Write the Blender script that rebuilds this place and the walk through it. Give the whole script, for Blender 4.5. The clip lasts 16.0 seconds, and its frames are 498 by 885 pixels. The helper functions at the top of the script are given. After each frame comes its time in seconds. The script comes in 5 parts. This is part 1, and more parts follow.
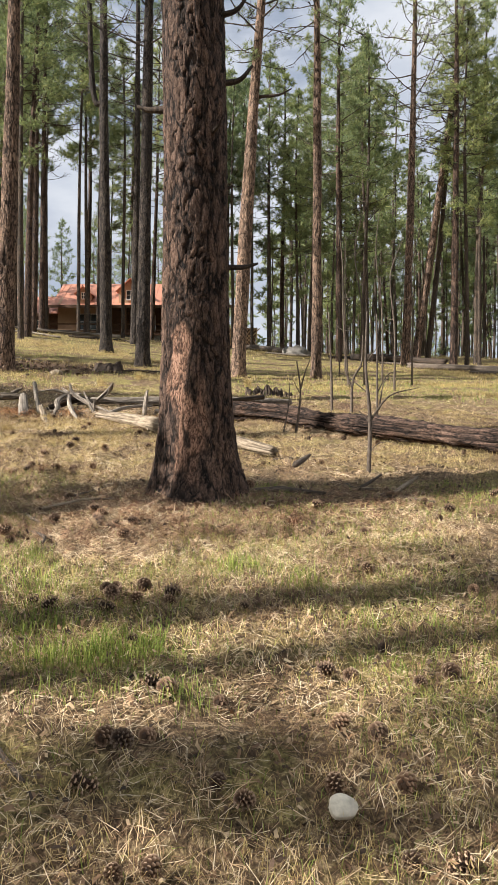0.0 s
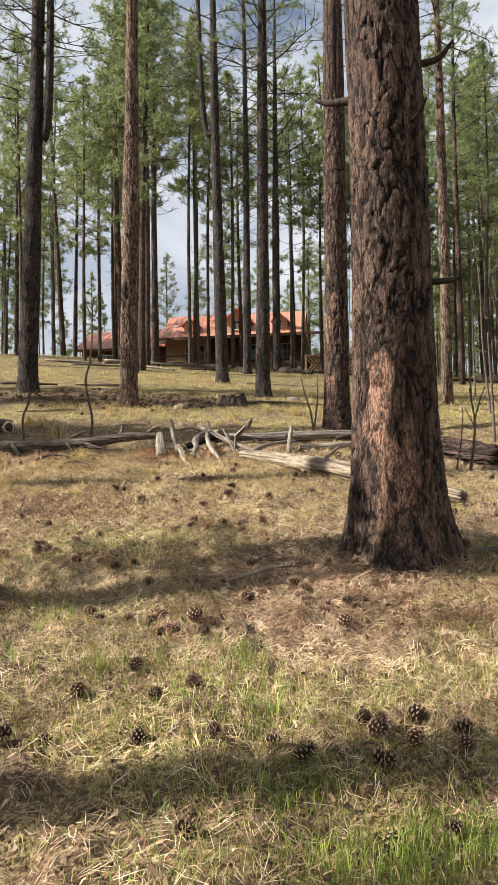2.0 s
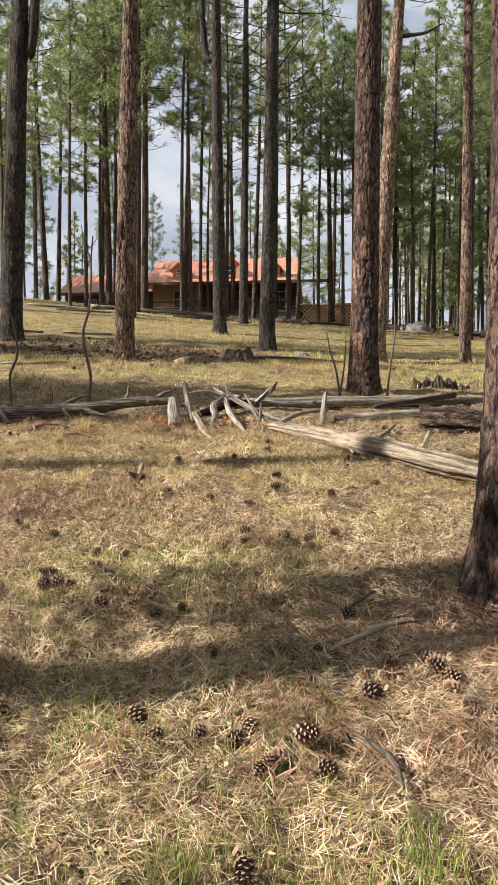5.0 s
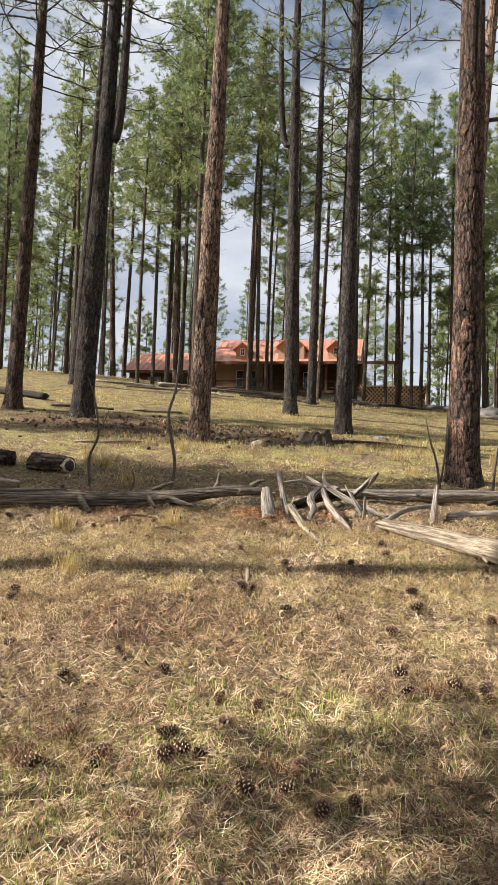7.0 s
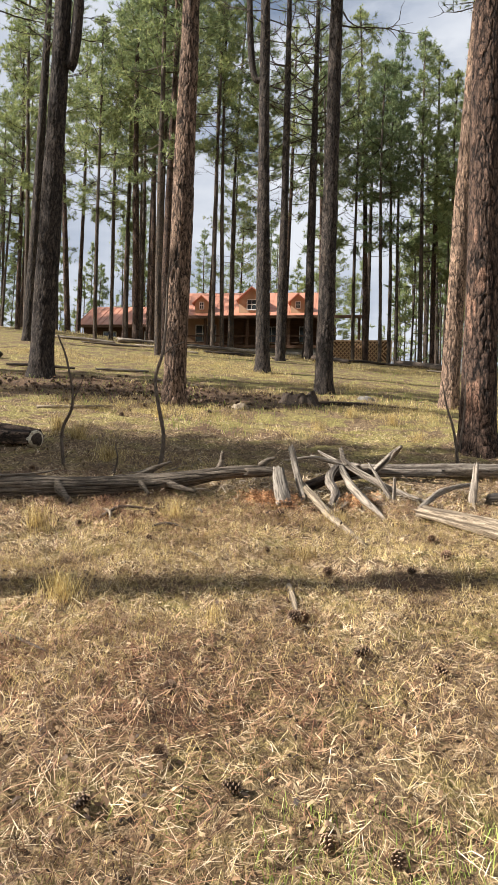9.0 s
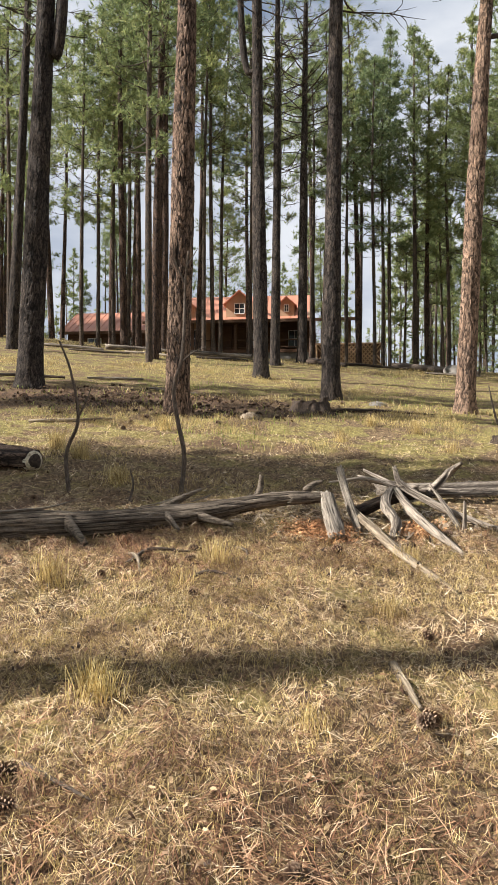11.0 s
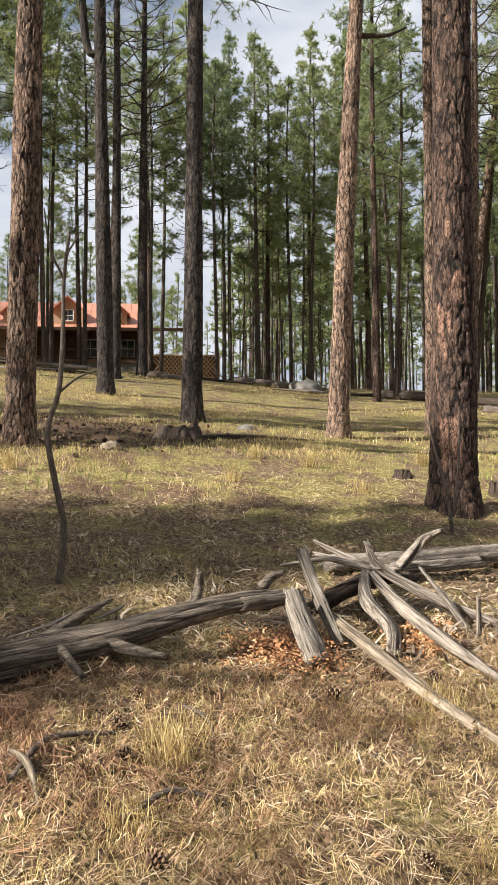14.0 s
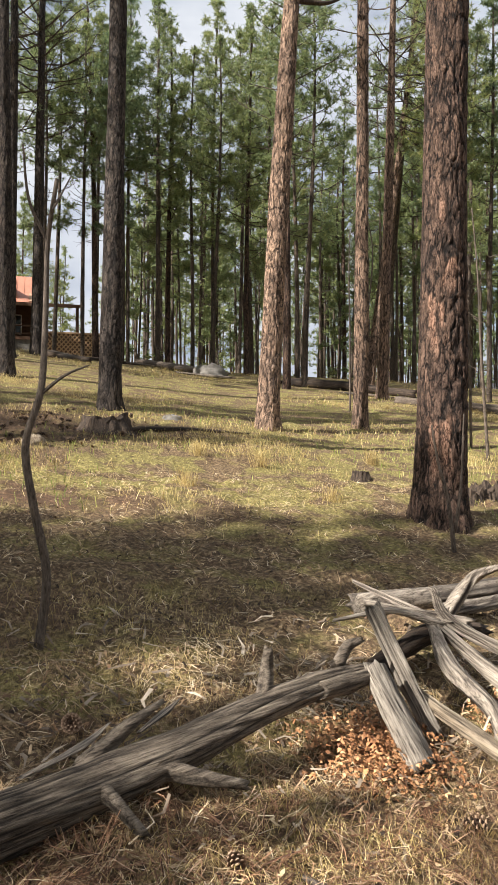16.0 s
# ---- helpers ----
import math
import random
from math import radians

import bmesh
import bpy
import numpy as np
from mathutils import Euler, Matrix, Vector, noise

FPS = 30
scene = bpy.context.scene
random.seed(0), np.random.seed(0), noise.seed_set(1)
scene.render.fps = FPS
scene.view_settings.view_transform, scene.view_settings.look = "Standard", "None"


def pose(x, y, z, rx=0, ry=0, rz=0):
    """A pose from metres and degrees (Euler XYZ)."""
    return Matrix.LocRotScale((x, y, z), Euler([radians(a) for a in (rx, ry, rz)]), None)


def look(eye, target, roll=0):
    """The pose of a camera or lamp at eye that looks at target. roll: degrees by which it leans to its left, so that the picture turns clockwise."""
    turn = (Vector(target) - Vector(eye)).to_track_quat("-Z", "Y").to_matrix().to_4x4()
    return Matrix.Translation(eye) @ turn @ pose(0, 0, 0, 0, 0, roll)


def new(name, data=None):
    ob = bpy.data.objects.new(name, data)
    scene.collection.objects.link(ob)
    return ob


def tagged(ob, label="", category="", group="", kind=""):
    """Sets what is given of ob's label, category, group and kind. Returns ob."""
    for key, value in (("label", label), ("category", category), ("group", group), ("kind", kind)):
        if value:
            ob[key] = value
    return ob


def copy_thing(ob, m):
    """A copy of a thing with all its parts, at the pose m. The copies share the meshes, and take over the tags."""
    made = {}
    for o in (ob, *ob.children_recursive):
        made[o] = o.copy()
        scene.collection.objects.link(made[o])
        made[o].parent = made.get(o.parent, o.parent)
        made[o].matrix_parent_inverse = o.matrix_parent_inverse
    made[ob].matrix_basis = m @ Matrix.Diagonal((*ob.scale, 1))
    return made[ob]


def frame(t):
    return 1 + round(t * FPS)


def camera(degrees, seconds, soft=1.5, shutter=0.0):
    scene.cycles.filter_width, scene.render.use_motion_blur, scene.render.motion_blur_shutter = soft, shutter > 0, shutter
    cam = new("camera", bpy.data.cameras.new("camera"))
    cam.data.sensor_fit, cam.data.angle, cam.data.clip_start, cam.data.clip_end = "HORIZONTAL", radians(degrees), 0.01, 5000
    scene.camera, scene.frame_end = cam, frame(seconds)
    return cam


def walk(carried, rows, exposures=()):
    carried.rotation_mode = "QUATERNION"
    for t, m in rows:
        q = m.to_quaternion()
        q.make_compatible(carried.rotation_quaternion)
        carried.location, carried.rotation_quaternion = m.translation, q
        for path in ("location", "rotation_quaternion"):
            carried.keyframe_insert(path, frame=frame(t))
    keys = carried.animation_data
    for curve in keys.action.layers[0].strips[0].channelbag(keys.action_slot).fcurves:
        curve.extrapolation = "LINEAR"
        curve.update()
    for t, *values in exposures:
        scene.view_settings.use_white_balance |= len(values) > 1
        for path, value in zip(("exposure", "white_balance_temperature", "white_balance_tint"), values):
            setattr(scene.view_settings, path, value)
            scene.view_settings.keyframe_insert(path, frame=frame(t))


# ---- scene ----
cam = camera(35.7, 16.0, soft=0.8)
PATH = [
    (0, (0.083, 0.475, 1.417), (0.047, 2.475, 1.415), 0.2),
    (0.5, (-0.102, 0.756, 1.445), (-0.212, 2.753, 1.506), -0.4),
    (1, (-0.28, 1.011, 1.511), (-0.448, 3.002, 1.594), -1.3),
    (1.5, (-0.497, 1.2, 1.604), (-0.729, 3.185, 1.685), -1.5),
    (2, (-0.707, 1.496, 1.6), (-1.0, 3.473, 1.668), -1.0),
    (2.5, (-0.911, 1.806, 1.67), (-1.246, 3.777, 1.713), -0.3),
    (3, (-1.12, 2.152, 1.743), (-1.458, 4.123, 1.75), -0.0),
    (3.5, (-1.251, 2.552, 1.796), (-1.571, 4.526, 1.752), 0.0),
    (3.7, (-1.285, 2.65, 1.823), (-1.591, 4.626, 1.758), -0.1),
    (5.8, (-1.661, 3.133, 1.912), (-1.897, 5.118, 1.846), 0.2),
    (6, (-1.717, 3.22, 1.896), (-1.988, 5.201, 1.868), 0.3),
    (6.5, (-1.882, 3.524, 2.052), (-2.268, 5.484, 2.155), 0.6),
    (7, (-2.133, 3.74, 2.063), (-2.515, 5.699, 2.195), 1.8),
    (7.5, (-2.338, 4.042, 2.082), (-2.653, 6.015, 2.178), 2.0),
    (8, (-2.526, 4.376, 2.183), (-2.811, 6.354, 2.24), 1.8),
    (8.5, (-2.738, 4.681, 2.198), (-3.014, 6.661, 2.225), 1.4),
    (8.7, (-2.809, 4.802, 2.237), (-3.08, 6.784, 2.255), 1.3),
    (10.8, (-3.414, 5.88, 2.423), (-3.627, 7.868, 2.445), 0.1),
    (11, (-3.51, 6.011, 2.44), (-3.729, 7.999, 2.47), -0.0),
    (11.5, (-3.771, 6.426, 2.539), (-4.02, 8.409, 2.598), 0.4),
    (12, (-3.929, 6.744, 2.609), (-4.094, 8.736, 2.668), 1.1),
    (12.5, (-3.968, 7.145, 2.688), (-4.005, 9.144, 2.73), 1.3),
    (13, (-4.03, 7.391, 2.704), (-3.963, 9.39, 2.729), 1.2),
    (13.5, (-4.182, 7.692, 2.769), (-4.029, 9.686, 2.797), 0.4),
    (14, (-4.294, 8.011, 2.828), (-4.059, 9.997, 2.881), -0.5),
    (14.5, (-4.417, 8.296, 2.878), (-4.077, 10.266, 2.934), -0.4),
    (15, (-4.613, 8.611, 2.933), (-4.18, 10.563, 2.976), -0.1),
    (15.5, (-4.749, 8.906, 2.945), (-4.257, 10.844, 2.968), 0.1),
    (16, (-4.949, 9.218, 3.053), (-4.414, 11.145, 3.057), 0.3),
]
walk(cam, [(t, look(eye, target, roll)) for t, eye, target, roll in PATH])

# ---- world, sun ----
SUN_EL, SUN_AZ = radians(36), radians(197)      # height of the sun, and its bearing from +x
SUN_DIR = Vector((math.cos(SUN_AZ) * math.cos(SUN_EL), math.sin(SUN_AZ) * math.cos(SUN_EL), math.sin(SUN_EL)))
sun = new("sun", bpy.data.lights.new("sun", "SUN"))
sun.data.energy, sun.data.angle, sun.data.color = 5.0, radians(0.55), (1.0, 0.955, 0.895)
sun.rotation_mode = "QUATERNION"
sun.rotation_quaternion = SUN_DIR.to_track_quat("Z", "Y")
scene.view_settings.exposure = 1.1

world = bpy.data.worlds.new("sky")
scene.world = world
world.use_nodes = True
wt = world.node_tree
wt.nodes.clear()


def wnode(kind, **props):
    n = wt.nodes.new(kind)
    for k, v in props.items():
        n.inputs[k].default_value = v
    return n


w_sky = wt.nodes.new("ShaderNodeTexSky")
w_sky.sky_type, w_sky.sun_disc = "NISHITA", False
w_sky.sun_elevation, w_sky.sun_rotation = SUN_EL, math.atan2(SUN_DIR.x, SUN_DIR.y)
w_tc = wt.nodes.new("ShaderNodeTexCoord")
w_map = wt.nodes.new("ShaderNodeMapping")
w_map.inputs["Scale"].default_value = (1, 1, 2.6)
w_n = wnode("ShaderNodeTexNoise", Scale=2.6, Detail=7.0, Roughness=0.56)
w_r = wt.nodes.new("ShaderNodeValToRGB")
w_r.color_ramp.elements[0].position, w_r.color_ramp.elements[1].position = 0.29, 0.45
w_n2 = wnode("ShaderNodeTexNoise", Scale=5.0, Detail=5.0)
w_c = wt.nodes.new("ShaderNodeValToRGB")
w_c.color_ramp.elements[0].position, w_c.color_ramp.elements[0].color = 0.35, (4.4, 5.0, 6.1, 1)
w_c.color_ramp.elements[1].position, w_c.color_ramp.elements[1].color = 0.65, (7.8, 8.1, 8.7, 1)
w_mix = wt.nodes.new("ShaderNodeMix")
w_mix.data_type = "RGBA"
w_bg = wnode("ShaderNodeBackground", Strength=0.05)
w_out = wt.nodes.new("ShaderNodeOutputWorld")
wl = wt.links.new
wl(w_tc.outputs["Generated"], w_map.inputs["Vector"])
wl(w_map.outputs["Vector"], w_n.inputs["Vector"])
wl(w_map.outputs["Vector"], w_n2.inputs["Vector"])
wl(w_n.outputs["Fac"], w_r.inputs["Fac"])
wl(w_n2.outputs["Fac"], w_c.inputs["Fac"])
wl(w_r.outputs["Color"], w_mix.inputs["Factor"])
wl(w_sky.outputs["Color"], w_mix.inputs["A"])
wl(w_c.outputs["Color"], w_mix.inputs["B"])
wl(w_mix.outputs["Result"], w_bg.inputs["Color"])
wl(w_bg.outputs["Background"], w_out.inputs["Surface"])


# ---- materials ----
class Mat:
    """A node material, built step by step."""

    def __init__(self, name, rough=0.9):
        self.m = bpy.data.materials.new(name)
        self.m.use_nodes = True
        self.t = self.m.node_tree
        self.b = self.t.nodes["Principled BSDF"]
        self.b.inputs["Roughness"].default_value = rough
        self.b.inputs["Specular IOR Level"].default_value = 0.25

    def node(self, kind, **props):
        n = self.t.nodes.new(kind)
        for k, v in props.items():
            n.inputs[k].default_value = v
        return n

    def link(self, a, b):
        self.t.links.new(a, b)

    def coords(self, scale=(1, 1, 1), which="Object"):
        tc = self.node("ShaderNodeTexCoord")
        mp = self.node("ShaderNodeMapping")
        mp.inputs["Scale"].default_value = scale
        self.link(tc.outputs[which], mp.inputs["Vector"])
        return mp.outputs["Vector"]

    def place(self, scale=(1, 1, 1)):
        g = self.node("ShaderNodeNewGeometry")
        mp = self.node("ShaderNodeMapping")
        mp.inputs["Scale"].default_value = scale
        self.link(g.outputs["Position"], mp.inputs["Vector"])
        return mp.outputs["Vector"]

    def noise(self, vec, scale, detail=5.0, rough=0.55):
        n = self.node("ShaderNodeTexNoise", Scale=scale, Detail=detail, Roughness=rough)
        self.link(vec, n.inputs["Vector"])
        return n.outputs["Fac"]

    def ramp(self, fac, *stops):
        r = self.node("ShaderNodeValToRGB")
        e = r.color_ramp.elements
        while len(e) < len(stops):
            e.new(0.5)
        for s, (p, c) in zip(e, stops):
            s.position, s.color = p, (*c, 1) if len(c) == 3 else c
        self.link(fac, r.inputs["Fac"])
        return r.outputs["Color"]

    def mix(self, fac, a, b, blend="MIX"):
        n = self.node("ShaderNodeMix")
        n.data_type, n.blend_type = "RGBA", blend
        for v, key in ((fac, "Factor"), (a, "A"), (b, "B")):
            if isinstance(v, (int, float)):
                n.inputs[key].default_value = v
            elif isinstance(v, tuple):
                n.inputs[key].default_value = (*v, 1)
            else:
                self.link(v, n.inputs[key])
        return n.outputs["Result"]

    def attr(self, name):
        a = self.node("ShaderNodeAttribute")
        a.attribute_name = name
        return a.outputs["Fac"]

    def island(self):
        return self.node("ShaderNodeNewGeometry").outputs["Random Per Island"]

    def luck(self):
        return self.node("ShaderNodeObjectInfo").outputs["Random"]

    def bump(self, height, strength=0.5, distance=0.02):
        n = self.node("ShaderNodeBump", Strength=strength, Distance=distance)
        self.link(height, n.inputs["Height"])
        self.link(n.outputs["Normal"], self.b.inputs["Normal"])

    def colour(self, c):
        if isinstance(c, tuple):
            self.b.inputs["Base Color"].default_value = (*c, 1)
        else:
            self.link(c, self.b.inputs["Base Color"])
        return self.m


def bark_material(name, plate_a, plate_b, furrow, bare, sc=1.0):
    """Plated pine bark: flakes parted by dark cracks, deeper furrows, bare reddish patches."""
    k = Mat(name, 0.9)
    base = k.coords((1, 1, 0.27))
    warp = k.node("ShaderNodeTexNoise", Scale=9.0 * sc, Detail=5.0, Roughness=0.6)
    k.link(base, warp.inputs["Vector"])
    push = k.node("ShaderNodeVectorMath")
    push.operation = "MULTIPLY_ADD"
    k.link(warp.outputs["Color"], push.inputs[0])
    push.inputs[1].default_value = (0.17 / sc, 0.17 / sc, 0.16 / sc)
    k.link(base, push.inputs[2])

    def flakes(scale, lo, hi):
        v = k.node("ShaderNodeTexVoronoi", Scale=scale * sc)
        v.feature = "DISTANCE_TO_EDGE"
        k.link(push.outputs["Vector"], v.inputs["Vector"])
        return k.ramp(v.outputs["Distance"], (lo, (0, 0, 0)), (hi, (1, 1, 1)))

    plates, chips = flakes(12.0, 0.015, 0.13), flakes(40.0, 0.0, 0.22)
    # the cracks fade out in places, so that the plates run together
    whole = k.noise(k.coords((1, 1, 0.5)), 11.0 * sc, 4.0, 0.65)
    plates = k.mix(k.ramp(whole, (0.46, (0, 0, 0)), (0.62, (0.6, 0.6, 0.6))), plates, (1, 1, 1))
    tone = k.node("ShaderNodeTexVoronoi", Scale=26.0 * sc)
    k.link(push.outputs["Vector"], tone.inputs["Vector"])
    fine = k.noise(k.coords((1, 1, 0.5)), 90.0 * sc, 6.0, 0.75)
    broad = k.noise(k.coords((1, 1, 0.4)), 2.6, 4.0)
    c = k.mix(k.mix(0.5, tone.outputs["Color"], k.attr("tint")), plate_a, plate_b)
    c = k.mix(1.0, c, k.ramp(fine, (0.30, (0.45, 0.43, 0.42)), (0.5, (1, 1, 1)), (0.70, (1.55, 1.5, 1.42))), "MULTIPLY")
    c = k.mix(1.0, c, k.ramp(broad, (0.35, (0.75, 0.75, 0.76)), (0.65, (1.2, 1.17, 1.12))), "MULTIPLY")
    b = k.mix(1.0, bare, k.ramp(fine, (0.32, (0.55, 0.5, 0.48)), (0.55, (1, 1, 1)), (0.72, (1.3, 1.25, 1.2))), "MULTIPLY")
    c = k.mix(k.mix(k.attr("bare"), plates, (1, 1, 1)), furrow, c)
    fleck = k.ramp(k.noise(k.coords((1, 1, 0.3)), 30.0 * sc, 5.0, 0.7), (0.36, (0.22, 0.2, 0.2)), (0.45, (1, 1, 1)))
    b = k.mix(1.0, b, k.mix(1.0, fleck, k.ramp(chips, (0.0, (0.5, 0.46, 0.44)), (0.7, (1, 1, 1))), "MULTIPLY"), "MULTIPLY")
    c = k.mix(k.attr("bare"), c, b)
    c = k.mix(1.0, c, k.ramp(chips, (0.0, (0.45, 0.42, 0.4)), (0.6, (1.08, 1.08, 1.08))), "MULTIPLY")
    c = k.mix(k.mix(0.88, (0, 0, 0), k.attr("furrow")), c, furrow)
    h = k.mix(0.45, k.mix(0.4, plates, chips), fine)
    k.bump(k.mix(k.attr("bare"), h, k.mix(0.6, h, fine)), 1.0, 0.032 / sc)
    return k.colour(c)


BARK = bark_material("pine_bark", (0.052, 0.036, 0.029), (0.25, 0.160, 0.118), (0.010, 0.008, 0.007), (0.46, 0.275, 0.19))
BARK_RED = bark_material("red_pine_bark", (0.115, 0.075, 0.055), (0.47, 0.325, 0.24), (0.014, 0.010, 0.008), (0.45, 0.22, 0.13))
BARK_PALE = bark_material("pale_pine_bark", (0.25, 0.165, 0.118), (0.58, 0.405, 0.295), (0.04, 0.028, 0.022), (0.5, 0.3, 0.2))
# crown shade put into the colour: greyer, darker bark for the shaded trunks
BARK_GREY_SHADED = bark_material("grey_shaded_pine_bark", (0.034, 0.028, 0.025), (0.15, 0.12, 0.10), (0.012, 0.010, 0.009), (0.3, 0.2, 0.15))
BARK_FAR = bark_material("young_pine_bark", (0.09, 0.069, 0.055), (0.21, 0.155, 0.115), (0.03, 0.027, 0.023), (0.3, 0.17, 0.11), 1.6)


def needle_material():
    k = Mat("pine_needles", 0.55)
    k.b.inputs["Specular IOR Level"].default_value = 0.35
    c = k.ramp(k.island(), (0.0, (0.12, 0.17, 0.09)), (0.55, (0.24, 0.295, 0.14)), (1.0, (0.40, 0.425, 0.205)))
    c = k.mix(1.0, c, k.ramp(k.luck(), (0.0, (0.82, 0.86, 0.85)), (1.0, (1.22, 1.12, 0.9))), "MULTIPLY")
    k.b.inputs["Transmission Weight"].default_value = 0.0
    k.colour(c)
    # light passes through the thin needles
    tr = k.node("ShaderNodeBsdfTranslucent")
    k.link(c, tr.inputs["Color"])
    ms = k.node("ShaderNodeMixShader", Fac=0.5)
    out = k.t.nodes["Material Output"]
    k.link(k.b.outputs["BSDF"], ms.inputs[1])
    k.link(tr.outputs["BSDF"], ms.inputs[2])
    k.link(ms.outputs["Shader"], out.inputs["Surface"])
    return k.m


NEEDLES = needle_material()


def blade_material(name, *stops, through_light=0.3):
    k = Mat(name, 0.6)
    c = k.ramp(k.island(), *stops)
    c = k.mix(1.0, c, k.ramp(k.noise(k.place(), 1.3, 5.0, 0.6), (0.34, (0.50, 0.42, 0.37)), (0.46, (0.95, 0.90, 0.84)), (0.66, (1.22, 1.20, 1.12))), "MULTIPLY")
    c = k.mix(1.0, c, k.ramp(k.noise(k.place(), 8.5, 4.0, 0.65), (0.34, (0.45, 0.40, 0.36)), (0.48, (1.03, 1.02, 1)), (0.64, (1.32, 1.31, 1.27))), "MULTIPLY")
    k.colour(c)
    tr = k.node("ShaderNodeBsdfTranslucent")
    k.link(c, tr.inputs["Color"])
    ms = k.node("ShaderNodeMixShader", Fac=through_light)
    k.link(k.b.outputs["BSDF"], ms.inputs[1])
    k.link(tr.outputs["BSDF"], ms.inputs[2])
    k.link(ms.outputs["Shader"], k.t.nodes["Material Output"].inputs["Surface"])
    return k.m


STRAW = blade_material("fallen_needles", (0.0, (0.06, 0.034, 0.021)), (0.35, (0.25, 0.155, 0.09)), (0.62, (0.53, 0.40, 0.245)), (1.0, (0.80, 0.71, 0.55)), through_light=0.05)
DRY_GRASS = blade_material("dry_grass", (0.0, (0.27, 0.20, 0.085)), (0.5, (0.52, 0.42, 0.19)), (1.0, (0.74, 0.63, 0.36)))
GREEN_GRASS = blade_material("green_grass", (0.0, (0.15, 0.23, 0.05)), (0.6, (0.27, 0.35, 0.085)), (1.0, (0.44, 0.46, 0.15)))


def ground_material():
    k = Mat("forest_floor", 0.95)
    p = k.place()
    broad = k.noise(p, 0.45, 4.0)
    mid = k.noise(p, 2.3, 6.0, 0.6)
    fine = k.noise(p, 28.0, 6.0, 0.7)
    strands = k.node("ShaderNodeTexNoise", Scale=60.0, Detail=4.0, Distortion=2.0)
    k.link(k.place((1, 0.35, 1)), strands.inputs["Vector"])
    straw = k.ramp(fine, (0.30, (0.03, 0.02, 0.013)), (0.5, (0.15, 0.10, 0.058)), (0.70, (0.47, 0.35, 0.21)))
    grass = k.ramp(fine, (0.30, (0.075, 0.055, 0.024)), (0.5, (0.225, 0.19, 0.068)), (0.70, (0.53, 0.455, 0.19)))
    duff = k.ramp(fine, (0.3, (0.045, 0.029, 0.021)), (0.7, (0.20, 0.12, 0.073)))
    c = k.mix(k.ramp(mid, (0.48, (0, 0, 0)), (0.62, (0.8, 0.8, 0.8))), straw, grass)
    c = k.mix(k.ramp(broad, (0.34, (1, 1, 1)), (0.44, (0, 0, 0))), c, duff)
    clump = k.noise(p, 9.0, 4.0, 0.6)
    c = k.mix(k.ramp(clump, (0.33, (0.85, 0.85, 0.85)), (0.42, (0, 0, 0))), c, duff)
    # grass takes over on the open slope higher up, in patches
    meadow = k.mix(k.attr("meadow"), (0, 0, 0), k.ramp(mid, (0.46, (0, 0, 0)), (0.54, (1, 1, 1))))
    c = k.mix(meadow, c, grass)
    c = k.mix(k.attr("duff"), c, duff)
    c = k.mix(1.0, c, k.ramp(strands.outputs["Fac"], (0.35, (0.6, 0.58, 0.55)), (0.65, (1.3, 1.28, 1.2))), "MULTIPLY")
    k.bump(k.mix(0.5, fine, strands.outputs["Fac"]), 0.9, 0.03)
    return k.colour(c)


GROUND = ground_material()


def wood_material(name, a, b, dark, along=(14, 14, 1.2)):
    """Weathered wood with its grain along the local z axis."""
    k = Mat(name, 0.85)
    v = k.coords(along)
    g = k.noise(v, 2.4, 9.0, 0.75)
    fibre = k.noise(k.coords((along[0] * 4, along[1] * 4, along[2] * 1.5)), 2.4, 4.0, 0.7)
    s = k.noise(k.coords((1.5, 1.5, 1.5)), 2.0, 4.0)
    c = k.ramp(g, (0.36, dark), (0.47, a), (0.66, b))
    c = k.mix(1.0, c, k.ramp(fibre, (0.34, (0.42, 0.4, 0.38)), (0.5, (1, 1, 1)), (0.68, (1.25, 1.23, 1.2))), "MULTIPLY")
    c = k.mix(k.ramp(s, (0.4, (0, 0, 0)), (0.75, (0.7, 0.7, 0.7))), c, k.mix(0.5, c, dark))
    c = k.mix(k.attr("furrow"), c, dark)
    k.bump(k.mix(0.5, g, fibre), 1.0, 0.02)
    return k.colour(c)


GREY_WOOD = wood_material("weathered_grey_wood", (0.28, 0.232, 0.185), (0.54, 0.465, 0.375), (0.055, 0.043, 0.035))
# brown log wood, with the shade that lies on the log in its colour
LOG_WOOD_SHADED = wood_material("weathered_brown_wood_shaded", (0.15, 0.118, 0.088), (0.36, 0.295, 0.225), (0.022, 0.017, 0.013), (22, 22, 1.6))
PALE_SLAB = wood_material("split_grey_wood", (0.33, 0.28, 0.225), (0.60, 0.525, 0.43), (0.045, 0.035, 0.028), (30, 30, 1.8))
PALE_WOOD = wood_material("bleached_wood", (0.29, 0.225, 0.155), (0.48, 0.40, 0.295), (0.075, 0.055, 0.038))
DARK_WOOD = wood_material("dark_rotten_wood", (0.06, 0.043, 0.032), (0.13, 0.092, 0.066), (0.02, 0.016, 0.013))
TWIG = wood_material("dead_twig_bark", (0.13, 0.10, 0.078), (0.22, 0.175, 0.14), (0.05, 0.04, 0.03), (20, 20, 6))
CUT_WOOD = wood_material("cut_wood", (0.62, 0.54, 0.40), (0.74, 0.68, 0.54), (0.40, 0.31, 0.2), (6, 6, 6))


